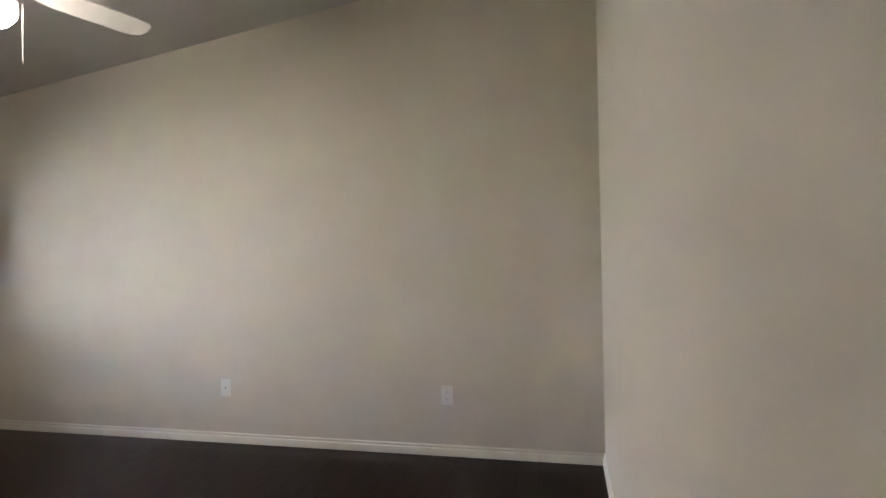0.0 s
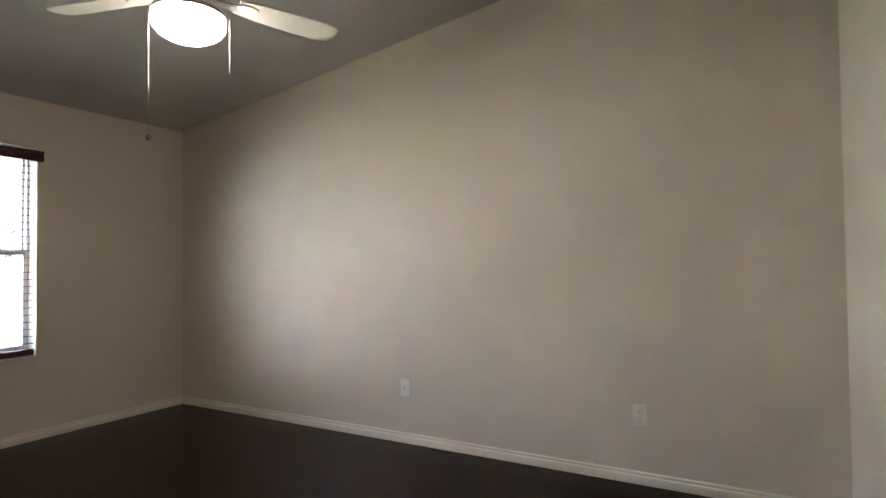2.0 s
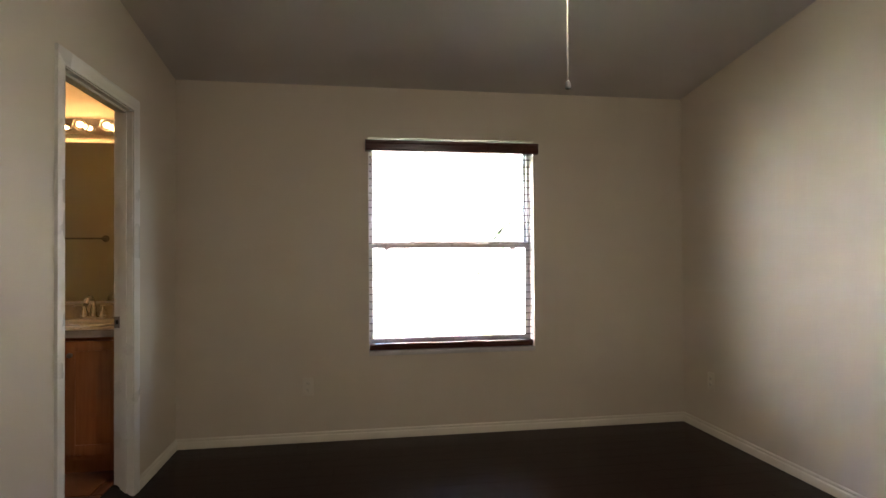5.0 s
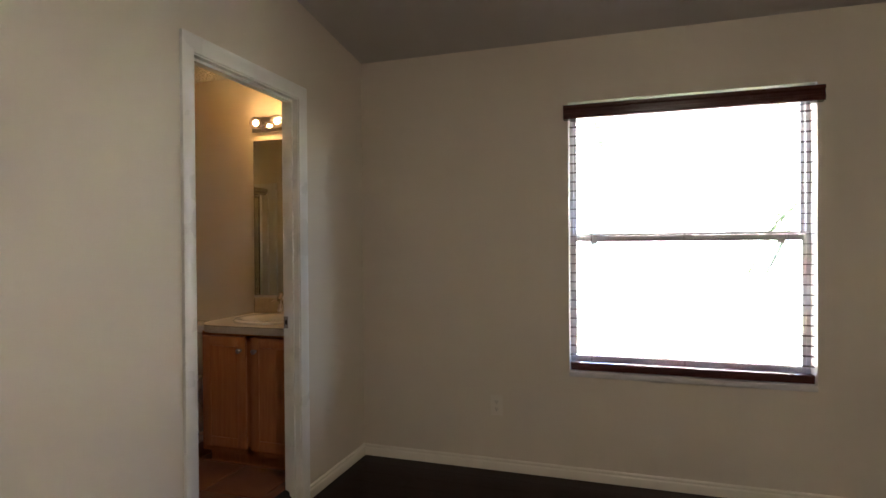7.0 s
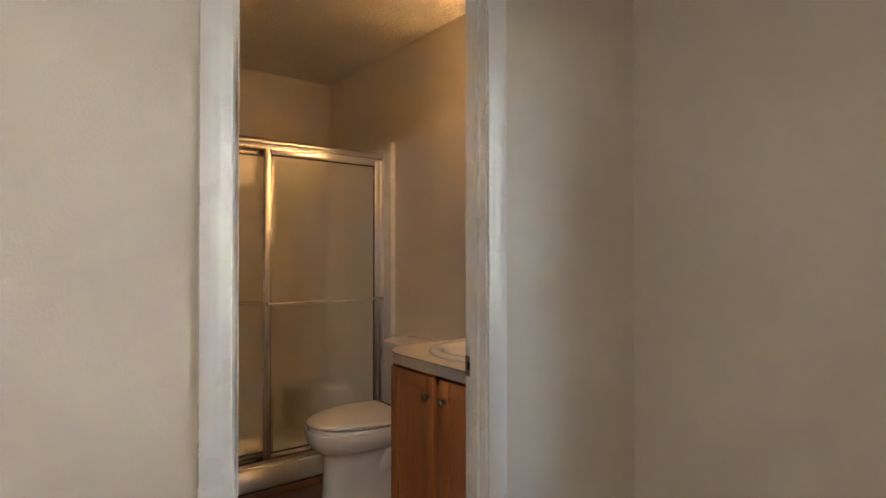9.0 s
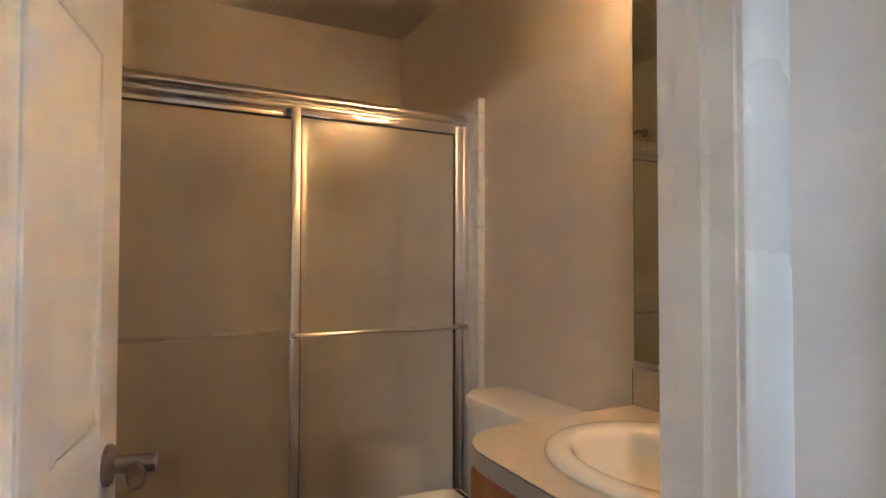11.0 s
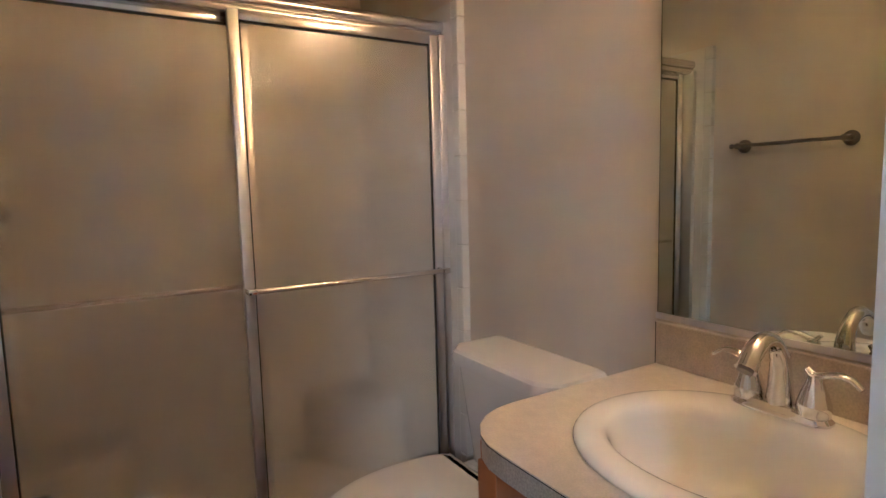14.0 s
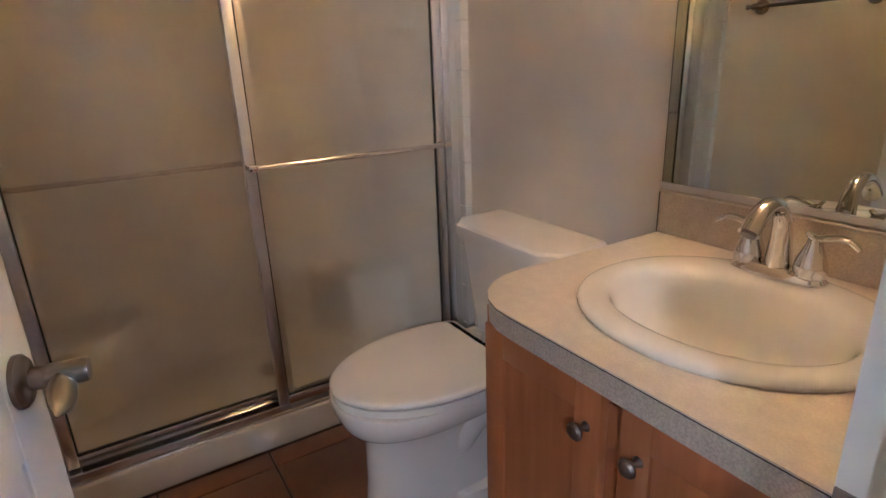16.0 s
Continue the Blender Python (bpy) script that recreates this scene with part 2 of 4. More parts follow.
def rounded_rect(x0, y0, x1, y1, radii, n=6):
    """Outline with a radius for each corner: (x0,y0), (x1,y0), (x1,y1), (x0,y1)."""
    out = []
    for (cx, cy, a0), r in zip(((x0, y0, 180), (x1, y0, 270), (x1, y1, 0), (x0, y1, 90)), radii):
        ox, oy = cx + (r if cx == x0 else -r), cy + (r if cy == y0 else -r)
        if r <= 0:
            out.append((cx, cy))
            continue
        for k in range(n + 1):
            a = radians(a0 + 90 * k / n)
            out.append((ox + r * math.cos(a), oy + r * math.sin(a)))
    return out


# ---- the bedroom shell ----
W, S, SLOPE = 3.628, -4.875, 0.14
TOP = 3.5
FB = 0.07            # the bathroom's tiled floor lies a little higher
BN, BS, BW = -0.065, -1.45, -2.35     # bathroom walls: north, south, west
BC = 2.42
DL, DR, DH = -1.432, -0.726, 2.04     # bathroom doorway: jamb faces and head
WL, WR, WB, WT = 1.263, 2.459, 0.58, 2.09

structure(part("wall_east", box((W, S - 0.15, 0), (W + 0.15, 0.25, TOP)), M_WALL), "beige painted wall with fine texture", "wall")
structure(part("wall_south", box((-0.086, S - 0.15, 0), (W, S, TOP)), M_WALL), "beige painted wall with fine texture", "wall")
structure(part("wall_north", boxes(((0, 0, 0), (WL, 0.25, 2.6)), ((WR, 0, 0), (W, 0.25, 2.6)), ((WL, 0, 0), (WR, 0.25, WB)),
                                   ((WL, 0, WT), (WR, 0.25, 2.6))), M_WALL), "beige painted wall with one window", "wall")
structure(part("wall_west", boxes(((-0.086, S, 0), (0, DL - 0.018, TOP)), ((-0.086, DR + 0.018, 0), (0, 0.25, TOP)),
                                  ((-0.086, DL - 0.018, DH + 0.018), (0, DR + 0.018, TOP))), M_WALL), "beige painted wall with a doorway", "wall")
bm = bmesh.new()
vs = [bm.verts.new(p) for p in ((-0.1, 0.0, 2.44), (W + 0.1, 0.0, 2.44), (W + 0.1, S - 0.1, 2.44 - S * SLOPE + 0.1 * SLOPE), (-0.1, S - 0.1, 2.44 - S * SLOPE + 0.1 * SLOPE))]
top = [bm.verts.new(v.co + Vector((0, 0, 0.15))) for v in vs]
bm.faces.new(vs), bm.faces.new(top)
for i in range(4):
    bm.faces.new((vs[i], vs[(i + 1) % 4], top[(i + 1) % 4], top[i]))
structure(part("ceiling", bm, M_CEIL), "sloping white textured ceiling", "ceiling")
floor = structure(part("floor", box((0, S, -0.15), (W, 0, -0.009)), M_SUB), "dark brown laminate plank floor", "floor")

BASE = [(0, 0), (0.0145, 0), (0.0145, 0.040), (0.0125, 0.044), (0.0075, 0.048), (0.0065, 0.053), (0.0085, 0.058), (0.007, 0.063), (0.003, 0.067), (0, 0.067)]
bm = moulding([(0, S, 0), (0, DL - 0.07, 0)], BASE, (0, 0, 1))
moulding([(0, DR + 0.07, 0), (0, 0, 0), (W, 0, 0), (W, S, 0), (0, S, 0)], BASE, (0, 0, 1), bm)
structure(part("baseboard", bm, M_TRIM), "cream painted moulded baseboard", "baseboard")

# doorway to the bathroom: jambs, stops and casings
structure(part("door_jamb", boxes(((-0.088, DL - 0.018, 0), (0.002, DL, DH)), ((-0.088, DR, 0), (0.002, DR + 0.018, DH)),
                                  ((-0.088, DL - 0.018, DH), (0.002, DR + 0.018, DH + 0.018)),
                                  ((-0.056, DR - 0.011, 0), (-0.026, DR, DH - 0.011)), ((-0.056, DL, 0), (-0.026, DL + 0.011, DH - 0.011)),
                                  ((-0.056, DL, DH - 0.011), (-0.026, DR, DH))), M_CASING), "glossy white painted door jamb", "door frame")
CASE = [(0, 0), (0, 0.008), (0.006, 0.0115), (0.02, 0.0115), (0.026, 0.0145), (0.044, 0.0165), (0.058, 0.0165), (0.066, 0.013), (0.066, 0)]
bm = moulding([(0, DR + 0.005, 0), (0, DR + 0.005, DH + 0.005), (0, DL - 0.005, DH + 0.005), (0, DL - 0.005, 0)], CASE, (1, 0, 0))
structure(part("door_casing", bm, M_CASING), "white moulded casing round the bathroom doorway", "door frame")
strike = thing("strike_plate", (-0.074, DR - 0.0005, 0.92), "dull brass strike plate let into the white jamb", "strike plate")
part("plate", boxes(((-0.0135, -0.0015, -0.03), (-0.007, 0.003, 0.03)), ((0.007, -0.0015, -0.03), (0.0135, 0.003, 0.03)),
                    ((-0.007, -0.0015, 0.012), (0.007, 0.003, 0.03)), ((-0.007, -0.0015, -0.03), (0.007, 0.003, -0.012))), M_NICKEL, strike)
part("latch_hole", box((-0.007, 0.0, -0.012), (0.007, 0.004, 0.012)), M_DARK, strike, "dark latch hole")

# ---- the window ----
window = thing("window_1", (WL, 0, WB), "white vinyl single-hung window with two sashes", "window", kind="structure")
ww, wh = WR - WL, WT - WB
YF = 0.112
part("window_frame", boxes(((0, YF, 0.02), (0.018, YF + 0.07, wh)), ((ww - 0.018, YF, 0.02), (ww, YF + 0.07, wh)),
                           ((0.018, YF, wh - 0.03), (ww - 0.018, YF + 0.07, wh)), ((0.018, YF, 0.02), (ww - 0.018, YF + 0.07, 0.055))), M_VINYL, window)
part("window_sill", box((0.001, -0.010, -0.010), (ww - 0.001, YF, 0.02), 0.003), M_SILL, window, "pale glossy sill slab")
for nm, z0, z1, y0 in (("lower_sash", 0.055, 0.784, YF + 0.005), ("upper_sash", 0.742, wh - 0.03, YF + 0.037)):
    s = 0.017
    fr = part(nm, boxes(((0.018, y0, z0), (0.018 + s, y0 + 0.028, z1)), ((ww - 0.018 - s, y0, z0), (ww - 0.018, y0 + 0.028, z1)),
                        ((0.018 + s, y0, z0), (ww - 0.018 - s, y0 + 0.028, z0 + 0.034)), ((0.018 + s, y0, z1 - 0.046), (ww - 0.018 - s, y0 + 0.028, z1))), M_VINYL, window)
    pane = part("pane", box((0.02 + s, y0 + 0.012, z0 + 0.032), (ww - 0.02 - s, y0 + 0.016, z1 - 0.044)), M_GLASS, fr)
    pane.visible_shadow = False
for x in (0.115, ww - 0.15):
    part("sash_latch", box((x, YF - 0.012, 0.722), (x + 0.035, YF + 0.004, 0.744), 0.003), M_VINYL, window, "small tilt latch")

blind = thing("window_blind", (WL, 0, WB), "dark mahogany wooden blind with its slats turned open", "blind")
VAL = [(0, 0), (0.05, 0), (0.05, 0.008), (0.054, 0.012), (0.054, 0.026), (0.049, 0.032), (0.049, 0.05), (0.056, 0.058), (0.056, 0.072), (0.05, 0.076), (0, 0.076)]
part("valance", moulding([(-0.021, 0, 1.409), (ww + 0.021, 0, 1.409)], VAL, (0, 0, 1)), M_BLIND, blind, "moulded mahogany valance")
part("headrail", box((0.01, 0.01, 1.415), (ww - 0.01, 0.06, 1.455)), M_BLIND, blind)
slat_me = None
k, z = 0, 0.104
while z < 1.40:
    if slat_me is None:
        sl = part("slat", loft(bmesh.new(), [[(x, y, 0.0015 * (1 - (abs(y - 0.045) / 0.021) ** 2) + o) for y, o in
                  ((0.024, 0), (0.034, 0), (0.045, 0), (0.056, 0), (0.066, 0), (0.066, 0.0022), (0.056, 0.0022), (0.045, 0.0022), (0.034, 0.0022), (0.024, 0.0022))]
                  for x in (0.006, ww - 0.006)]), M_BLIND, blind)
        slat_me = sl.data
    else:
        sl = new("slat", slat_me)
        sl.parent = blind
    sl.matrix_basis = Matrix.Translation((0, 0.045, z)) @ pose(0, 0, 0, 0.8, 0, 0) @ Matrix.Translation((0, -0.045, 0))
    z += 0.051
part("bottom_rail", box((0.006, 0.018, 0.023), (ww - 0.006, 0.072, 0.066), 0.004), M_BLIND, blind)
for x in (0.12, ww / 2, ww - 0.12):
    for y in (0.018, 0.072):
        part("ladder_cord", tube([(x, y, 0.055), (x, y, 1.42)], 0.0007, 5), M_BLIND, blind)
part("lift_cord", tube([(0.055, 0.005, 0.72), (0.055, 0.005, 1.41)], 0.0008, 5), M_BLIND, blind)
part("cord_tassel", lathe([(0.003, 0.0), (0.007, 0.004), (0.006, 0.02), (0.003, 0.032)], 12, 0.055, 0.005), M_GREYWOOD, blind).location = (0, 0, 0.69)
part("tilt_wand", tube([(0.062, 0.006, 1.29), (0.062, 0.006, 1.35)], 0.003, 8), M_GREYWOOD, blind)


# ---- wall plates ----
def wall_plate(loc, rz, label, sockets, mat=M_PLASTIC):
    """A cover plate; its front looks along -y before it is turned."""
    o = thing("outlet", loc, label, "outlet", "" if not sockets else "wall outlets", rz)
    part("cover_plate", box((-0.036, -0.006, -0.06), (0.036, 0, 0.06), 0.003), mat, o)
    if sockets == 2:
        for dz in (0.021, -0.021):
            f = part("socket", prism([(x, z) for x, z, _ in ring(0, 0, 0, 0.0165, 0.0145, 20, 3.0)], 0, 0.002), mat, o)
            f.matrix_basis = pose(0, -0.006, dz, 90, 0, 0)
            for dx, h in ((-0.0065, 0.0045), (0.0065, 0.0035)):
                part("slot", box((dx - 0.0012, -0.0088, dz + 0.002 - h), (dx + 0.0012, -0.0078, dz + 0.004 + h)), M_DARK, o)
            g = part("ground_hole", lathe([(0.0024, 0), (0.0024, 0.001)], 10), M_DARK, o)
            g.matrix_basis = pose(0, -0.0078, dz - 0.0085, 90, 0, 0)
        sc = [0.0]
    else:
        sc = [0.042, -0.042]
        g = part("jack_hole", lathe([(0.0045, 0), (0.0045, 0.002)], 12), M_DARK if mat is M_PLASTIC else mat, o, "round cable hole")
        g.matrix_basis = pose(0, -0.005, 0.0, 90, 0, 0)
    for z in sc:
        s = part("screw", lathe([(0.003, 0), (0.0022, 0.0012)], 10), mat, o)
        s.matrix_basis = pose(0, -0.006, z, 90, 0, 0)
    return o


wall_plate((W, -3.93, 0.375), -90, "white double electrical outlet on the beige wall", 2)
wall_plate((W, -2.385, 0.372), -90, "white cable jack plate on the beige wall", 0)
wall_plate((W, -0.335, 0.37), -90, "outlet painted over in the wall's beige", 2, M_PAINTED)
wall_plate((0.85, 0, 0.375), 0, "beige double electrical outlet near the window", 2, M_PAINTED)

# ---- ceiling fan with light ----
FX, FY = 1.875, -2.50
fz = 2.44 - FY * SLOPE
fan = thing("ceiling_fan", (FX, FY, 0), "white three-blade ceiling fan with a lit glass bowl", "ceiling fan")
part("canopy", lathe([(0.068, fz + 0.02), (0.068, fz - 0.02), (0.05, fz - 0.05), (0.018, fz - 0.065)], 28), M_FAN, fan)
part("downrod", lathe([(0.013, 2.5), (0.013, fz - 0.05)], 14), M_FAN, fan)
part("motor_housing", lathe([(0.03, 2.53), (0.07, 2.52), (0.125, 2.49), (0.145, 2.45), (0.145, 2.39), (0.13, 2.355), (0.09, 2.335)], 40), M_FAN, fan)
part("switch_housing", lathe([(0.085, 2.365), (0.075, 2.34), (0.07, 2.305), (0.1, 2.285), (0.13, 2.277), (0.144, 2.265), (0.144, 2.25)], 40), M_FAN, fan)
part("light_bowl", lathe([(0.136, 2.263), (0.142, 2.258), (0.143, 2.22), (0.139, 2.203), (0.12, 2.18), (0.088, 2.162), (0.05, 2.152), (0.015, 2.149)], 40), M_LENS, fan, "glowing frosted glass bowl")
for i in range(12):
    a = 2 * math.pi * i / 12
    sl = part("vent_slot", box((-0.012, -0.003, -0.01), (0.012, 0.003, 0.01)), M_DARK, fan)
    sl.matrix_basis = Matrix.Translation((0.138 * math.cos(a), 0.138 * math.sin(a), 2.366)) @ pose(0, 0, 0, 0, 0, math.degrees(a) + 90)
blade_me = iron_me = None
for a in (-19, 106, 223):
    m = pose(0, 0, 2.352, 0, 0, a) @ pose(0, 0, 0, -11, 0, 0)
    if blade_me is None:
        out = [(0.20, -0.05), (0.30, -0.062), (0.45, -0.07), (0.60, -0.073), (0.655, -0.066), (0.678, -0.045), (0.686, 0.0), (0.678, 0.045), (0.655, 0.066),
               (0.60, 0.073), (0.45, 0.07), (0.30, 0.062), (0.20, 0.05)]
        b = part("blade", prism(out, -0.003, 0.003, 0.0015, 1), M_FAN, fan)
        out = [(0.10, -0.02), (0.17, -0.016), (0.21, -0.035), (0.25, -0.042), (0.285, -0.03), (0.295, 0.0), (0.285, 0.03), (0.25, 0.042), (0.21, 0.035), (0.17, 0.016), (0.10, 0.02)]
        ir = part("blade_iron", prism(out, -0.012, -0.003, 0.002, 1), M_FAN, fan)
        blade_me, iron_me = b.data, ir.data
    else:
        b, ir = new("blade", blade_me), new("blade_iron", iron_me)
        b.parent = ir.parent = fan
    b.matrix_basis = ir.matrix_basis = m


def bead_chain(x, y, z0, z1):
    bm = bmesh.new()
    n = int((z1 - z0) / 0.0062)
    for i in range(n):
        bmesh.ops.create_icosphere(bm, subdivisions=1, radius=0.0026, matrix=Matrix.Translation((x, y, z1 - 0.0062 * i)))
    return tube([(x, y, z0), (x, y, z1)], 0.0007, 5, 1.0, bm)


part("pull_chain", bead_chain(-0.085, 0.141, 1.768, 2.27), M_CHAIN, fan, "long beaded metal pull chain")
part("chain_knob", lathe([(0.003, 1.742), (0.009, 1.745), (0.009, 1.758), (0.004, 1.768)], 14, -0.085, 0.141), M_DARK, fan, "small dark pull knob")
part("pull_chain", bead_chain(0.12, -0.10, 2.03, 2.262), M_CHAIN, fan, "short beaded metal pull chain")

# ---- the bathroom shell ----
bath_floor = structure(part("bathroom_floor", box((BW, BS, -0.1), (-0.086, BN, FB - 0.008)), M_GROUT), "terracotta floor tiles with dark joints", "floor")
ramp = [[(x, y, z) for x, z in ((-0.088, -0.1), (0.0, -0.1), (0.0, 0.003), (-0.012, 0.006), (-0.074, FB - 0.006), (-0.088, FB - 0.004))] for y in (DL, DR)]
structure(part("floor_threshold", loft(bmesh.new(), ramp), M_SUB), "dark door threshold strip", "threshold")
structure(part("bathroom_wall_north", box((BW, BN, -0.1), (-0.086, 0.25, 2.6)), M_BATHWALL), "beige painted bathroom wall", "wall")
structure(part("bathroom_wall_south", box((BW - 0.15, BS - 0.15, -0.1), (-0.086, BS, 2.6)), M_BATHWALL), "beige painted bathroom wall", "wall")
structure(part("bathroom_wall_west", box((BW - 0.15, BS, -0.1), (BW, 0.25, 2.6)), M_BATHWALL), "beige painted bathroom wall", "wall")
structure(part("bathroom_wall_east", boxes(((-0.0905, DR + 0.018, FB), (-0.0865, BN, BC))), M_BATHWALL), "beige painted bathroom wall", "wall")
structure(part("bathroom_ceiling", box((BW - 0.1, BS - 0.1, BC), (-0.0865, 0.1, BC + 0.15)), M_KNOCK), "flat knockdown-textured bathroom ceiling", "ceiling")

vent = thing("ceiling_vent", (-1.09, -0.90, BC), "white louvred exhaust grille in the bathroom ceiling", "vent")
part("frame", boxes(((-0.14, -0.13, -0.012), (0.14, -0.112, 0)), ((-0.14, 0.112, -0.012), (0.14, 0.13, 0)), ((-0.14, -0.112, -0.012), (-0.122, 0.112, 0)),
                    ((0.122, -0.112, -0.012), (0.14, 0.112, 0))), M_PLASTIC, vent)
part("backing", box((-0.122, -0.112, -0.003), (0.122, 0.112, -0.001)), M_DARK, vent, "dark inside of the vent")
for i in range(13):
    s = part("slat", box((-0.004, -0.112, -0.0015), (0.004, 0.112, 0.0015)), M_PLASTIC, vent)
    s.matrix_basis = pose(-0.108 + 0.018 * i, 0, -0.007, 0, 40, 0)

# ---- bathroom door, standing open ----
door = thing("door_1", (-0.093, -1.392, 0.085), "white six-panel door standing open into the bathroom", "door", rz=180 - 10.4, kind="structure")
DWID, DHT = 0.70, 1.95
part("leaf", box((0, 0.006, 0), (DWID, 0.029, DHT)), M_DOOR, door)
rails = [(0, 0.20), (0.75, 0.91), (1.49, 1.59), (1.84, DHT)]
for x0, x1 in ((0, 0.105), (DWID - 0.105, DWID)):
    part("stile", box((x0, 0, 0), (x1, 0.035, DHT), 0.002, 1), M_DOOR, door)
for z0, z1 in rails:
    part("rail", box((0.104, 0.0004, z0), (DWID - 0.104, 0.0346, z1), 0.002, 1), M_DOOR, door)
part("mullion", box((0.305, 0.0002, 0.19), (0.395, 0.0348, 1.85), 0.002, 1), M_DOOR, door)
for (a0, a1), (b0, b1) in zip(rails, rails[1:]):
    for x0, x1 in ((0.105, 0.305), (0.395, DWID - 0.105)):
        p = loft(bmesh.new(), [[(x0 + i, y, a1 + i), (x1 - i, y, a1 + i), (x1 - i, y, b0 - i), (x0 + i, y, b0 - i)] for i, y in ((0.012, 0.008), (0.038, 0.0015))])
        part("panel", p, M_DOOR, door)
        p = loft(bmesh.new(), [[(x0 + i, y, a1 + i), (x1 - i, y, a1 + i), (x1 - i, y, b0 - i), (x0 + i, y, b0 - i)] for i, y in ((0.012, 0.027), (0.038, 0.0335))])
        part("panel", p, M_DOOR, door)
for z in (0.15, 0.925, 1.70):
    h = part("hinge", boxes(((-0.002, 0.004, z - 0.05), (0.0, 0.034, z + 0.05)), ((-0.006, 0.031, z - 0.05), (-0.002, 0.043, z + 0.05))), M_DOOR, door, "hinge leaf painted white")
    for dz in (-0.035, 0, 0.035):
        part("screw", box((-0.0022, 0.016, z + dz - 0.003), (-0.0018, 0.022, z + dz + 0.003)), M_TRIM, h)
part("latch_plate", box((DWID - 0.0005, 0.006, 0.815), (DWID + 0.0012, 0.029, 0.875)), M_NICKEL, door, "dull metal latch plate")
for side in (-1, 1):
    y0 = 0.0 if side < 0 else 0.035
    lever_z, lever_x = 0.832, DWID - 0.062
    turn = pose(lever_x, y0, lever_z, 90 if side < 0 else -90, 0, 0)
    r = lathe([(0.033, 0), (0.033, 0.006), (0.028, 0.011), (0.014, 0.014), (0.0135, 0.03)], 28)
    bmesh.ops.transform(r, matrix=turn, verts=r.verts)
    hd = part("door_handle", r, M_NICKEL, door, "satin nickel lever on a round rose")
    r = lathe([(0.0145, 0.03), (0.0155, 0.032), (0.0155, 0.071), (0.0135, 0.075)], 24)
    bmesh.ops.transform(r, matrix=turn, verts=r.verts)
    part("neck", r, M_NICKEL, hd)
    yy = y0 + side * 0.052
    lv = tube(curve_points([(lever_x, yy, lever_z), (lever_x - 0.025, yy, lever_z - 0.004), (lever_x - 0.05, yy, lever_z - 0.012), (lever_x - 0.076, yy, lever_z - 0.016)], 5),
              [0.013] * 4 + [0.015, 0.0165, 0.0175, 0.018, 0.018, 0.0175, 0.0165, 0.015, 0.0125, 0.009, 0.005, 0.002], 14, 0.4)
    part("lever", lv, M_NICKEL, hd)

# ---- vanity ----
VX0, VX1, VF, CT = -0.722, -0.093, -0.582, 0.873
van = thing("vanity_cabinet", (0, 0, FB), "honey maple vanity cabinet with two doors", "cabinet")
CH = CT - 0.042 - FB
for x in (VX0, VX1 - 0.018):
    side = [[(px, y, z) for y, z in ((VF + 0.07, 0.0), (BN - 0.002, 0.0), (BN - 0.002, CH), (VF, CH), (VF, 0.09), (VF + 0.07, 0.09))] for px in (x, x + 0.018)]
    part("side_panel", loft(bmesh.new(), side), M_WOOD, van)
part("face_frame", boxes(((VX0 + 0.018, VF, 0.09), (VX0 + 0.055, VF + 0.019, CH)), ((VX1 - 0.055, VF, 0.09), (VX1 - 0.018, VF + 0.019, CH)), ((-0.428, VF, 0.09), (-0.38, VF + 0.019, CH)),
                         ((VX0 + 0.055, VF, CH - 0.05), (VX1 - 0.055, VF + 0.019, CH)), ((VX0 + 0.055, VF, 0.09), (VX1 - 0.055, VF + 0.019, 0.13))), M_WOOD, van)
part("toe_board", box((VX0 + 0.018, VF + 0.07, 0.0), (VX1 - 0.018, VF + 0.088, 0.09)), M_WOOD, van)
part("bottom_board", box((VX0 + 0.018, VF + 0.019, 0.09), (VX1 - 0.018, BN - 0.002, 0.108)), M_WOOD, van)
for x0, x1, kx in ((VX0 + 0.018, -0.422, -0.449), (-0.386, VX1 - 0.012, -0.352)):
    d = part("door", box((x0 + 0.05, VF - 0.013, 0.17), (x1 - 0.05, VF - 0.006, CH - 0.075)), M_WOOD, van)
    z0, z1 = 0.12, CH - 0.022
    for a, b in (((x0, z0), (x0 + 0.052, z1)), ((x1 - 0.052, z0), (x1, z1))):
        part("stile", box((a[0], VF - 0.02, a[1]), (b[0], VF - 0.001, b[1]), 0.003), M_WOOD, d)
    for zz in ((z0, z0 + 0.055), (z1 - 0.055, z1)):
        part("rail", box((x0 + 0.0515, VF - 0.0195, zz[0]), (x1 - 0.0515, VF - 0.001, zz[1]), 0.003), M_WOOD, d)
    k = part("knob", lathe([(0.009, 0.0), (0.0075, 0.003), (0.005, 0.007), (0.005, 0.013), (0.011, 0.017), (0.0145, 0.021), (0.0145, 0.024), (0.011, 0.028), (0.004, 0.0295)], 20), M_NICKEL, d, "satin nickel knob")
    k.matrix_basis = pose(kx, VF - 0.02, 0.735 - FB, 90, 0, 0)

top = thing("countertop", (0, 0, CT), "beige speckled laminate countertop with a rounded corner", "countertop")
SX, SY = -0.399, -0.354


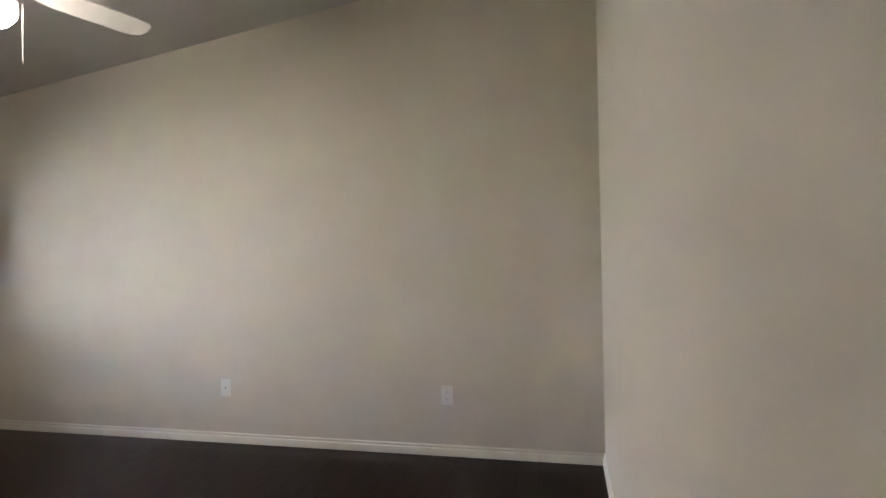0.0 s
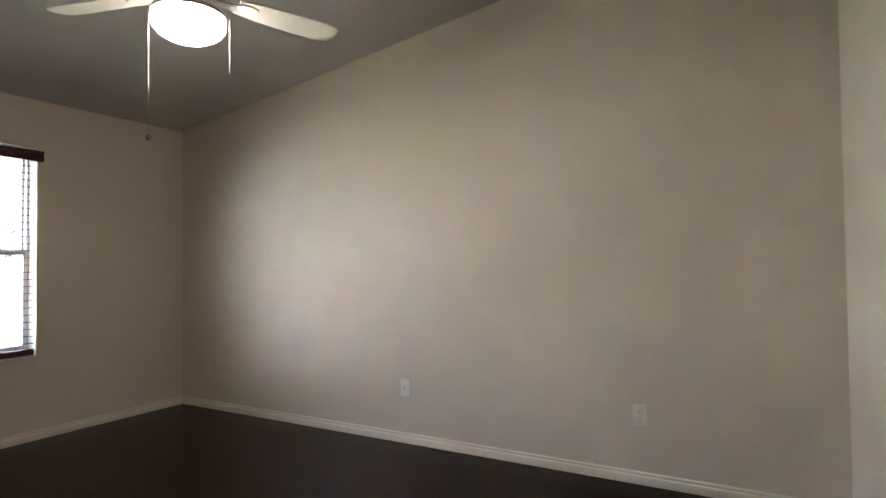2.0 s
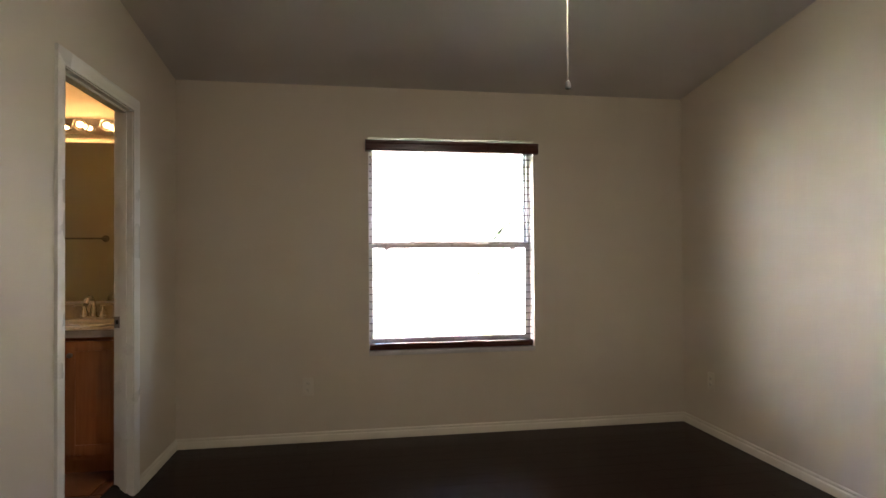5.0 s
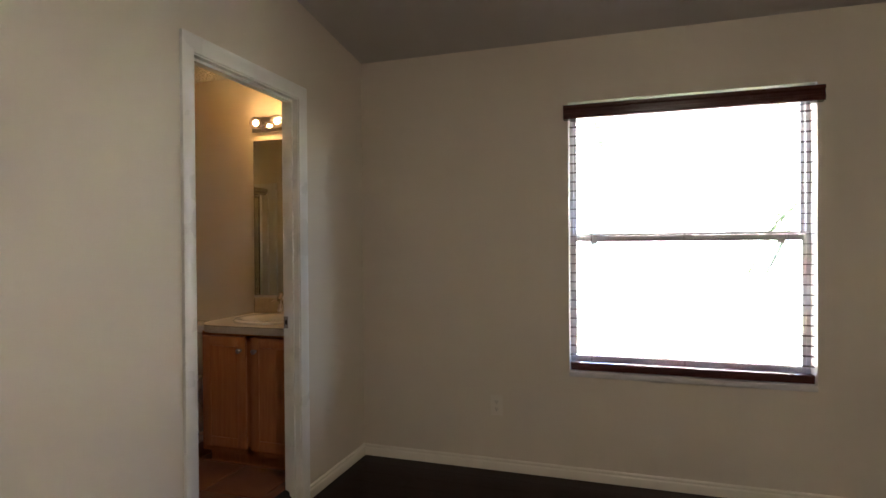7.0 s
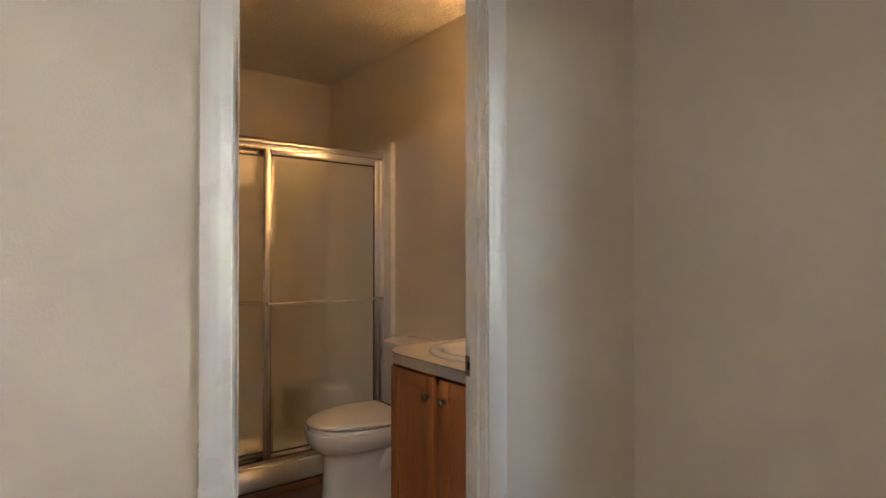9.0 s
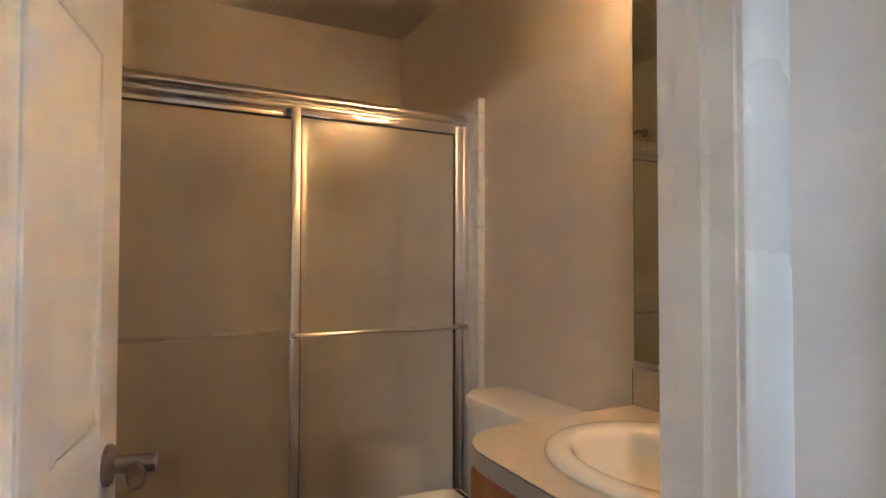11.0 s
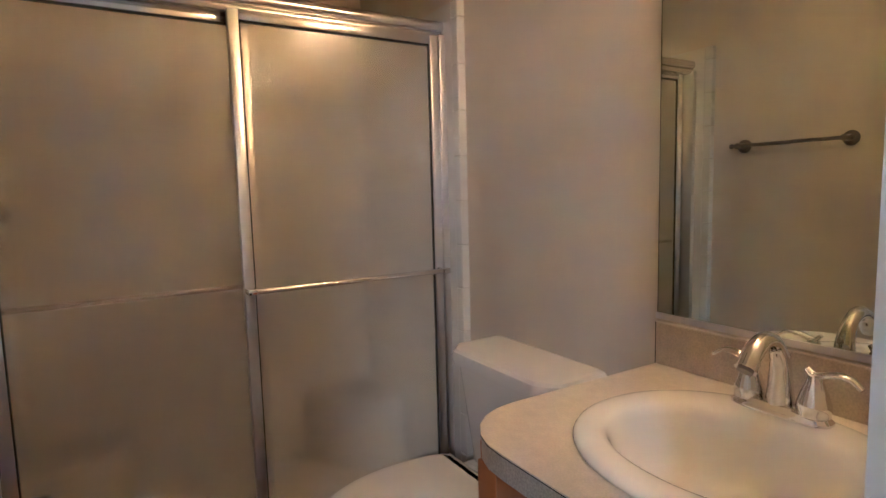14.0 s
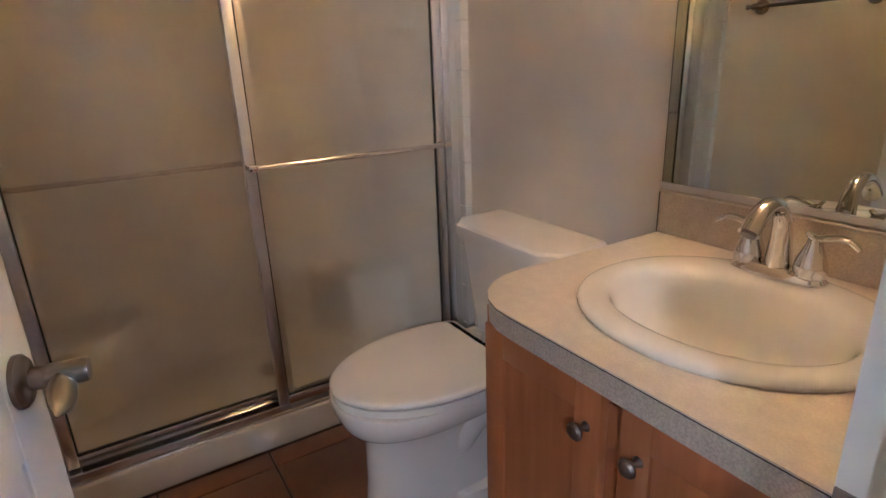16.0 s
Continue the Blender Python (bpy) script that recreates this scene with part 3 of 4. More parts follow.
def slab_with_hole(grow, radius, z0, z1):
    """The counter's outline with an oval hole for the basin, between two heights."""
    outer = rounded_rect(-0.742 - grow, -0.636 - grow, -0.0905, BN - 0.001, (radius, 0, 0, 0), 12)
    n = 64
    hole, rim = [], []
    for i in range(n):
        a = 2 * math.pi * i / n
        d = Vector((math.cos(a), math.sin(a)))
        hole.append((SX + 0.222 * d.x, SY + 0.196 * d.y))
        best = None
        for (ax, ay), (bx, by) in zip(outer, outer[1:] + outer[:1]):
            ex, ey = bx - ax, by - ay
            den = d.x * ey - d.y * ex
            if abs(den) > 1e-9:
                t = ((ax - SX) * ey - (ay - SY) * ex) / den
                u = ((ax - SX) * d.y - (ay - SY) * d.x) / den
                if t > 0 and -1e-6 <= u <= 1 + 1e-6 and (best is None or t < best):
                    best = t
        rim.append((SX + best * d.x, SY + best * d.y))
    for cx, cy in ((-0.0905, -0.636 - grow), (-0.0905, BN - 0.001), (-0.742 - grow, BN - 0.001)):
        k = min(range(n), key=lambda i: (rim[i][0] - cx) ** 2 + (rim[i][1] - cy) ** 2)
        rim[k] = (cx, cy)
    bm = bmesh.new()
    loops = [[bm.verts.new((x, y, z)) for x, y in l] for l, z in ((rim, z0), (rim, z1), (hole, z1), (hole, z0))]
    for l0, l1 in zip(loops, loops[1:] + loops[:1]):
        for i in range(n):
            bm.faces.new((l0[i], l0[(i + 1) % n], l1[(i + 1) % n], l1[i]))
    return bm


part("surface", slab_with_hole(0, 0.14, -0.0025, 0.0), M_LAM, top)
# this band's grey paints in the cool daylight that reaches the counter edge
part("edge", slab_with_hole(-0.001, 0.139, -0.042, -0.003), M_LAMEDGE_DAYLIT, top, "laminate edge band, its colour greyed for the daylight falling on it")
part("seam", slab_with_hole(0.0004, 0.1404, -0.0042, -0.0026), M_DARK, top, "thin dark edge seam")
spl = thing("backsplash", (0, 0, CT), "brownish speckled laminate backsplash with a dark seam", "backsplash")
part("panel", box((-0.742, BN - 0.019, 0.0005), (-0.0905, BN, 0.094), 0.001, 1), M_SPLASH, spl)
part("top_seam", box((-0.7425, BN - 0.0195, 0.0945), (-0.0905, BN, 0.097)), M_LAM, spl, "pale top edge")
part("end_seam", box((-0.7432, BN - 0.0195, 0.0005), (-0.742, BN, 0.096)), M_DARK, spl)

mir = thing("mirror", (-0.435, BN, 0.977), "large frameless wall mirror in an aluminium channel", "mirror")
part("glass", box((-0.311, -0.007, 0.008), (0.313, -0.001, 1.015)), M_MIRROR, mir)
part("edge", boxes(((-0.3125, -0.0072, 0.012), (-0.311, -0.001, 1.0165)), ((-0.311, -0.0072, 1.015), (0.313, -0.001, 1.0165))), M_DARK, mir, "dark mirror edge")
part("channel", boxes(((-0.314, -0.011, -0.003), (0.313, -0.0075, 0.0105)), ((-0.314, -0.0075, -0.003), (0.313, 0, 0.0075))), M_BRIGHT, mir, "aluminium bottom channel")

# drop-in basin
sink = thing("sink", (SX, SY, CT), "bone white oval drop-in sink", "sink")
RIM = ((0.264, 0.228, 0.0005, 0), (0.267, 0.231, 0.005, 0), (0.2665, 0.2305, 0.009, 0), (0.263, 0.227, 0.0135, 0), (0.257, 0.221, 0.0162, -0.001), (0.247, 0.211, 0.0172, -0.002),
       (0.235, 0.193, 0.0168, -0.005), (0.222, 0.173, 0.0150, -0.010), (0.213, 0.160, 0.0115, -0.013), (0.206, 0.152, 0.005, -0.0145), (0.200, 0.147, -0.006, -0.015), (0.190, 0.140, -0.032, -0.013),
       (0.174, 0.129, -0.066, -0.007), (0.148, 0.112, -0.093, 0.002), (0.106, 0.082, -0.108, 0.018), (0.062, 0.050, -0.1135, 0.034), (0.03, 0.026, -0.116, 0.040))
N = 56
rings = [ring(0, oy, z, ax * 0.88, ay * 0.94, N, 2.08) for ax, ay, z, oy in RIM]
under = [ring(0, oy, z - 0.008, ax * 0.88 + 0.006, ay * 0.94 + 0.006, N, 2.08) for ax, ay, z, oy in reversed(RIM[9:])]
sb = loft(bmesh.new(), rings + under, cap=False)
part("basin", sb, M_SINK, sink, "", 60)
part("drain", lathe([(0.036, -0.1155), (0.036, -0.1105), (0.030, -0.1095), (0.024, -0.114)], 28, 0, 0.04), M_CHROME, sink, "chrome drain ring")
part("stopper", lathe([(0.022, -0.116), (0.022, -0.107), (0.016, -0.104), (0.004, -0.1035)], 24, 0, 0.04), M_NICKEL, sink, "dull metal pop-up stopper")

fau = thing("faucet", (-0.420, -0.180, CT + 0.0172), "polished chrome two-handle centerset faucet", "faucet")
br = [ring(0, 0, z, ax, ay, 40, 3.2) for z, ax, ay in ((0, 0.080, 0.0285), (0.004, 0.080, 0.0285), (0.010, 0.0745, 0.025), (0.0165, 0.068, 0.021), (0.018, 0.063, 0.017))]
part("base_plate", loft(bmesh.new(), br), M_CHROME, fau)
pts = curve_points([(0, 0, 0.012), (0, -0.001, 0.05), (0, -0.006, 0.092), (0, -0.026, 0.122), (0, -0.055, 0.13), (0, -0.082, 0.117), (0, -0.105, 0.092)], 6)
rad = []
for i in range(len(pts)):
    u = i / (len(pts) - 1)
    rad.append(0.0225 - 0.0095 * min(1, u * 2.2) if u < 0.45 else 0.013 + 0.004 * ((u - 0.45) / 0.55))
part("spout", tube(pts, rad, 20), M_CHROME, fau)
tip = Vector(pts[-1])
part("aerator", tube([tip + Vector((0, 0.006, 0.007)), tip + Vector((0, -0.0025, -0.003))], 0.0125, 16), M_NICKEL, fau)
part("lift_rod", tube([(0, 0.02, 0.01), (0, 0.02, 0.085)], 0.002, 8), M_CHROME, fau)
part("lift_knob", lathe([(0.002, 0.083), (0.005, 0.087), (0.005, 0.093), (0.002, 0.097)], 12, 0, 0.02), M_CHROME, fau)
for s in (-1, 1):
    h = part("handle", lathe([(0.0245, 0.012), (0.0245, 0.018), (0.0255, 0.022), (0.0245, 0.032), (0.019, 0.05), (0.0125, 0.066), (0.0105, 0.074), (0.006, 0.079)], 28, 0.052 * s, 0), M_CHROME, fau)
    lp = curve_points([(0.040 * s, -0.002, 0.086), (0.047 * s, -0.001, 0.078), (0.056 * s, 0, 0.0765), (0.078 * s, 0.001, 0.083), (0.10 * s, 0.0, 0.083), (0.119 * s, -0.003, 0.0715)], 5)
    n = len(lp)
    part("lever", tube(lp, [0.004 + 0.005 * math.sin(math.pi * min(1, 0.15 + 0.75 * i / n)) for i in range(n)], 12, 0.6), M_CHROME, h)

# vanity light
bar = thing("vanity_light", (-0.435, BN, 2.09), "polished chrome vanity light bar with four lit globe bulbs", "wall lamp")
part("back_bar", box((-0.305, -0.03, -0.05), (0.305, 0, 0.05), 0.006), M_CHROME, bar)
gl = fi = None
for i in range(4):
    x = -0.231 + 0.154 * i
    part("socket", tube([(x, -0.03, 0), (x, -0.052, 0)], 0.019, 20), M_CHROME, bar)
    b = part("bulb", tube([(x, -0.052, 0), (x, -0.06, 0)], 0.013, 12), M_CHROME, bar)
    g = part("globe", bmesh.new(), M_BULB, b) if gl is None else new("globe", gl)
    if gl is None:
        bm = bmesh.new()
        bmesh.ops.create_uvsphere(bm, u_segments=28, v_segments=16, radius=0.04)
        bm.to_mesh(g.data)
        bm.free()
        g.data.shade_smooth()
        gl = g.data
        f = part("filament", bmesh.new(), M_FILAMENT, b, "glowing filament")
        bm = bmesh.new()
        bmesh.ops.create_icosphere(bm, subdivisions=2, radius=0.014)
        bm.to_mesh(f.data)
        bm.free()
        fi = f.data
    else:
        f = new("filament", fi)
        g.parent = f.parent = b
    g.location = f.location = (x, -0.088, 0)
    g.visible_shadow = False

# ---- toilet ----
TX = -1.124
toi = thing("toilet", (TX, 0, FB), "white porcelain two-piece toilet with its lid closed", "toilet")
prof = ((0.0, -0.445, 0.099, 0.257), (0.01, -0.445, 0.101, 0.259), (0.03, -0.447, 0.095, 0.252), (0.12, -0.455, 0.083, 0.236), (0.22, -0.465, 0.076, 0.223), (0.268, -0.47, 0.082, 0.222),
        (0.29, -0.478, 0.110, 0.234), (0.31, -0.486, 0.150, 0.252), (0.332, -0.49, 0.175, 0.262), (0.355, -0.491, 0.184, 0.268), (0.383, -0.492, 0.187, 0.271), (0.392, -0.492, 0.184, 0.268))
part("bowl", loft(bmesh.new(), [ring(0, cy, z, ax, ay, 48, 2.5) for z, cy, ax, ay in prof]), M_PORC, toi, "", 60)
part("pedestal_back", box((-0.07, -0.36, 0.03), (0.07, -0.10, 0.36), 0.03, 3), M_PORC, toi)
part("foot", prism([(x, y) for x, y, _ in ring(0, -0.29, 0, 0.128, 0.20, 40, 4.0)], 0.0, 0.045, 0.012, 3), M_PORC, toi)
part("deck", box((-0.165, -0.31, 0.335), (0.165, -0.065, 0.395), 0.02, 3), M_PORC, toi)
part("trapway", tube(curve_points([(0.03, -0.44, 0.16), (0.05, -0.37, 0.25), (0.055, -0.29, 0.22), (0.05, -0.22, 0.11), (0.04, -0.18, 0.03)], 6), 0.052, 18), M_PORC, toi)
for s in (-1, 1):
    part("bolt_cap", lathe([(0.013, 0.044), (0.013, 0.052), (0.008, 0.06), (0.002, 0.062)], 16, 0.106 * s, -0.30), M_NICKEL, toi, "dull metal floor bolt")


def lid_outline(grow):
    out = []
    for i in range(41):
        a = math.pi + math.pi * i / 40
        out.append(((0.194 + grow) * math.cos(a), -0.47 + (0.293 + grow) * math.sin(a)))
    out += [(0.192 + grow, -0.42), (0.185 + grow, -0.365), (0.168 + grow, -0.318), (0.152, -0.302 + grow), (-0.152, -0.302 + grow), (-0.168 - grow, -0.318), (-0.185 - grow, -0.365), (-0.192 - grow, -0.42)]
    return out


part("seat", prism(lid_outline(-0.004), 0.3925, 0.411, 0.004, 2), M_SEAT, toi)
lb = loft(bmesh.new(), [[(x, y, z) for x, y in lid_outline(g)] for g, z in ((-0.012, 0.4165), (-0.001, 0.4175), (0.002, 0.421), (0.002, 0.426), (-0.002, 0.4315), (-0.010, 0.4345), (-0.03, 0.4362))])
part("lid", lb, M_SEAT, toi, "glossy closed lid", 50)
for s in (-1, 1):
    part("hinge", box((0.075 * s - 0.02, -0.303, 0.39), (0.075 * s + 0.02, -0.272, 0.42), 0.005), M_SEAT, toi)


def tank_ring(z, w, d, cut, y0=-0.068, n=5):
    """A tank's outline at one height: square at the wall, cut off and rounded at the two front corners."""
    h, r = w / 2, 0.014
    pts = [(-h, y0), (-h, y0 - d + cut * 0.9), (-h + cut, y0 - d), (h - cut, y0 - d), (h, y0 - d + cut * 0.9), (h, y0)]
    out = []
    for i, p in enumerate(pts):
        p, a, b = Vector(p), Vector(pts[i - 1]), Vector(pts[(i + 1) % len(pts)])
        p0, p1 = p + (a - p).normalized() * r, p + (b - p).normalized() * r
        for k in range(n):
            t = k / (n - 1)
            q = p0 * (1 - t) ** 2 + p * 2 * t * (1 - t) + p1 * t * t
            out.append((q.x, q.y, z))
    return out


part("tank", loft(bmesh.new(), [tank_ring(z, w, d, c, -0.073) for z, w, d, c in
     ((0.375, 0.34, 0.145, 0.05), (0.39, 0.37, 0.16, 0.05), (0.54, 0.405, 0.172, 0.048), (0.69, 0.438, 0.184, 0.046), (0.70, 0.438, 0.184, 0.046))]), M_PORC, toi, "", 40)
part("tank_lid", loft(bmesh.new(), [tank_ring(z, w, d, c) for z, w, d, c in
     ((0.686, 0.452, 0.196, 0.05), (0.690, 0.464, 0.203, 0.05), (0.716, 0.470, 0.206, 0.05), (0.728, 0.466, 0.203, 0.05), (0.735, 0.452, 0.194, 0.048), (0.737, 0.42, 0.17, 0.045))]), M_PORC, toi, "", 30)

# ---- shower ----
TN, TS, TT = BN - 0.03, BS + 0.03, 1.888
SF = -1.60
surround = structure(part("shower_surround", boxes(((BW, TN, 0.06), (SF + 0.05, BN, TT)), ((BW, BS, 0.06), (SF + 0.05, TS, TT)), ((BW, TS, 0.06), (BW + 0.03, TN, TT))), M_SHTILE),
                     "white glazed tile shower surround", "wall tile")
for y0, y1 in ((TN - 0.001, BN), (BS, TS + 0.001)):
    z = 0.19
    while z < TT - 0.02:
        zt = min(z + 0.149, TT + 0.003)
        part("tile", box((SF + 0.05, y0, z), (SF + 0.088, y1, zt), 0.003, 1), M_SHTILE, surround)
        z += 0.1496
pan = thing("shower_pan", (0, 0, FB), "off-white moulded shower pan with a raised curb", "shower pan")
part("curb", box((SF - 0.085, BS, 0.0), (SF + 0.024, BN, 0.112), 0.012, 3), M_CURB, pan)
part("floor_pan", box((BW + 0.03, TS, 0.0), (SF - 0.085, TN, 0.045)), M_CURB, pan)
for yc, sg in ((TN, -1), (TS, 1)):
    seat = [(BW + 0.03, yc)] + [(BW + 0.03 + 0.32 * math.cos(radians(a)), yc + sg * 0.32 * math.sin(radians(a))) for a in range(0, 91, 9)]
    part("corner_seat", prism(seat, 0.04, 0.335, 0.012, 2), M_CURB, pan, "moulded quarter-round corner seat")
part("drain_grate", lathe([(0.05, 0.045), (0.05, 0.049), (0.03, 0.051)], 28, -2.02, -0.71), M_DARK, pan, "dark round drain")

enc = thing("shower_enclosure", (0, 0, FB + 0.112), "polished aluminium sliding shower doors with obscure glass", "shower door")
z0 = FB + 0.112
HB = 1.792 - z0
bm = moulding([(SF - 0.052, TS + 0.0005, HB), (SF - 0.052, TN - 0.0005, HB)], [(-0.03, -0.012), (-0.03, 0.05), (0.030, 0.05)] + [(0.036 + 0.020 * math.cos(radians(a)), 0.030 + 0.020 * math.sin(radians(a))) for a in (75, 60, 45, 30, 15, 0, -15, -30, -45, -60)] + [(0.044, 0.011), (0.050, 0.006), (0.052, -0.002), (0.049, -0.010), (0.045, -0.012)], (0, 0, 1))
part("header", bm, M_ALU, enc, "rounded polished header rail")
bm = moulding([(SF - 0.03, TS + 0.0005, 0), (SF - 0.03, TN - 0.0005, 0)], [(-0.045, 0), (-0.045, 0.030), (-0.040, 0.030), (-0.040, 0.012), (0.030, 0.012), (0.030, 0.024), (0.033, 0.026), (0.036, 0.024), (0.039, 0.006), (0.047, 0.004), (0.049, 0)], (0, 0, 1))
part("bottom_track", bm, M_ALU, enc, "sloping polished bottom track")
for ya, yb in ((TN - 0.024, TN), (TS, TS + 0.024)):
    part("wall_jamb", box((SF - 0.07, ya, 0.0), (SF + 0.012, yb, HB), 0.003), M_BRIGHT, enc)


def shower_panel(y0, y1, x, bar_x):
    """One sliding panel: an aluminium frame round obscure glass, with a towel bar."""
    f, zb, zt = 0.03, 0.02, HB - 0.004
    p = part("glass_panel", box((x - 0.003, y0 + f - 0.003, zb + 0.03), (x + 0.003, y1 - f + 0.003, zt - 0.027)), M_OBSCURE, enc, "frosted obscure glass")
    p.visible_shadow = False
    part("rail", box((x - 0.0115, y0 + f, zb), (x + 0.0115, y1 - f, zb + 0.034), 0.003), M_ALU, p)
    part("rail", box((x - 0.0115, y0 + f, zt - 0.03), (x + 0.0115, y1 - f, zt), 0.003), M_ALU, p)
    for a, b in (((y0, zb), (y0 + f, zt)), ((y1 - f, zb), (y1, zt))):
        part("stile", box((x - 0.012, a[0], a[1]), (x + 0.012, b[0], b[1]), 0.003), M_BRIGHT, p)
    g = 0.004
    part("gasket", boxes(((x - 0.005, y0 + f, zb + 0.034), (x + 0.006, y0 + f + g, zt - 0.03)), ((x - 0.005, y1 - f - g, zb + 0.034), (x + 0.006, y1 - f, zt - 0.03)),
                         ((x - 0.005, y0 + f + g, zb + 0.034), (x + 0.006, y1 - f - g, zb + 0.034 + g)), ((x - 0.005, y0 + f + g, zt - 0.03 - g), (x + 0.006, y1 - f - g, zt - 0.03))), M_RUBBER, p, "black glazing gasket")
    zz = 1.0 - z0
    part("towel_bar", tube([(bar_x, y0 + 0.012, zz), (bar_x, y1 - 0.012, zz)], 0.0085, 14), M_CHROME, p)
    for y in (y0 + 0.014, y1 - 0.014):
        s = 1 if bar_x > x else -1
        part("bar_bracket", box((min(x + s * 0.012, bar_x + s * 0.012), y - 0.014, zz - 0.009), (max(x + s * 0.012, bar_x + s * 0.012), y + 0.014, zz + 0.009), 0.004), M_CHROME, p)


shower_panel(-0.793, TN - 0.026, SF - 0.006, SF + 0.045)
shower_panel(TS + 0.03, -0.73, SF - 0.05, SF - 0.078)

head = thing("wall_shower", (-1.97, BS, 1.97), "brushed nickel shower head on a bent arm", "shower head")
part("flange", tube([(0, 0.0, 0.03), (0, 0.006, 0.03)], 0.026, 20), M_NICKEL, head)
part("arm", tube(curve_points([(0, 0.0, 0.03), (0, 0.05, 0.033), (0, 0.085, 0.022), (0, 0.105, 0.0)], 5), 0.0105, 12), M_NICKEL, head)
part("thread_tape", tube([(0, 0.104, 0.001), (0, 0.112, -0.009)], 0.012, 12), M_PLASTIC, head)
part("swivel", tube([(0, 0.111, -0.008), (0, 0.122, -0.022), (0, 0.126, -0.027)], [0.013, 0.016, 0.013], 16), M_NICKEL, head)
part("spray_face", tube([(0, 0.124, -0.025), (0, 0.139, -0.043), (0, 0.150, -0.057)], [0.014, 0.026, 0.03], 20), M_NICKEL, head)
valve = thing("shower_valve", (-2.04, TS, 1.236), "round shower valve with a dark handle", "shower valve")
part("escutcheon", tube([(0, 0, 0), (0, 0.01, 0)], [0.075, 0.065], 24), M_CHROME, valve)
part("handle", tube([(0, 0.008, 0), (0, 0.05, 0), (0, 0.06, 0)], [0.022, 0.026, 0.02], 16), M_NICKEL, valve)
soap = thing("soap_dish", (-1.88, TN, 1.39), "white ceramic soap dish on the shower wall", "soap dish")
part("dish", box((-0.075, -0.075, -0.012), (0.075, 0.0, 0.012), 0.008, 2), M_SHTILE, soap)
part("back_plate", box((-0.075, -0.014, 0.012), (0.075, 0.0, 0.075), 0.005, 2), M_SHTILE, soap)

tb = thing("towel_bar", (-1.162, BS, 1.43), "satin nickel towel bar on the beige wall", "towel rail")
for s in (-1, 1):
    part("post", tube([(0.205 * s, 0, 0), (0.205 * s, 0.006, 0), (0.205 * s, 0.011, 0), (0.205 * s, 0.016, 0), (0.205 * s, 0.05, 0), (0.205 * s, 0.062, 0)], [0.029, 0.029, 0.023, 0.014, 0.010, 0.013], 20), M_NICKEL, tb)
    part("finial", tube([(0.205 * s, 0.058, 0), (0.222 * s, 0.058, 0), (0.228 * s, 0.058, 0), (0.236 * s, 0.058, 0), (0.24 * s, 0.058, 0)], [0.008, 0.006, 0.010, 0.010, 0.004], 14), M_NICKEL, tb)
part("rod", tube([(-0.205, 0.058, 0), (0.205, 0.058, 0)], 0.0075, 14), M_NICKEL, tb)

# ---- outdoors, seen through the blind, and buildings added to steer the daylight ----
structure(part("ground", box((-300, 0.25, -0.5), (300, 600, -0.3)), M_GRASS), "sunlit lawn outside the window", "ground")
# unseen block, added to keep far western light off the east wall's corner
structure(part("west_light_block", box((-7.0, 0.25, -0.3), (-4.2, 2.6, 3.0)), M_STUCCO), "unseen stucco block added to hold back western light", "wall")
# white facade added, mostly out of view, to bounce sunlight through the window
house = thing("sun_bounce_house", (0, 15, -0.3), "white stucco house added to bounce sunlight into the room", "house")
part("wall", box((-40, 0, 0), (0.5, 8, 6.2)), M_STUCCO, house)
bm = loft(bmesh.new(), [[(x, -0.6, 6.1), (x, 9, 6.1), (x, 4, 8.2)] for x in (-40.8, 1.3)])
part("roof", bm, M_ROOF, house)
for x, z in ((-9, 1), (-9, 4), (-22, 1), (-22, 4)):
    w_ = part("window", box((x, -0.06, z), (x + 1.8, 0.0, z + 1.3)), M_VINYL, house)
    part("pane", box((x + 0.08, -0.07, z + 0.08), (x + 1.72, -0.061, z + 1.22)), M_DARK, w_)
# unseen white block, no known garage: added to reflect sun onto the east wall
bounce_block = thing("garage", (-9.5, 8.5, -0.3), "unseen white stucco block added to bounce sunlight onto the east wall", "garage")
part("wall", box((-5, 0, 0), (4.5, 4, 6.0)), M_STUCCO, bounce_block)
part("roof", box((-5.4, -0.2, 6.0), (4.9, 4.4, 6.2), 0.02), M_ROOF, bounce_block)
# made-up tall dark block that hides north-east sky and dims the west wall
ne_screen = thing("north_east_light_screen", (1.2, 7.5, -0.3), "dark umber stucco screen added to cut light from the north-east", "building")
part("wall", box((0, 0, 0), (17, 4, 7.0)), M_UMBER, ne_screen)
part("roof", box((-0.3, -0.15, 7.0), (17.3, 4.3, 7.2), 0.02), M_ROOF, ne_screen)
bench = thing("garden_table", (3.45, 3.0, -0.3), "grey-topped garden table with white legs", "table")
part("tabletop", box((-0.5, -0.25, 1.02), (0.5, 0.25, 1.10), 0.01), M_GREYWOOD, bench)
for x in (-0.42, -0.15, 0.15, 0.42):
    part("leg", box((x - 0.05, -0.2, 0), (x + 0.05, 0.2, 1.02), 0.01), M_VINYL, bench)
palm = thing("palm", (4.15, 3.3, -0.3), "low garden palm with drooping green fronds", "palm")
part("trunk", tube([(0, 0, 0), (0.05, 0.02, 0.8), (0.02, 0, 1.5), (0, 0, 1.95)], [0.14, 0.10, 0.09, 0.11], 14), M_TRUNK, palm)
rnd = random.Random(4)
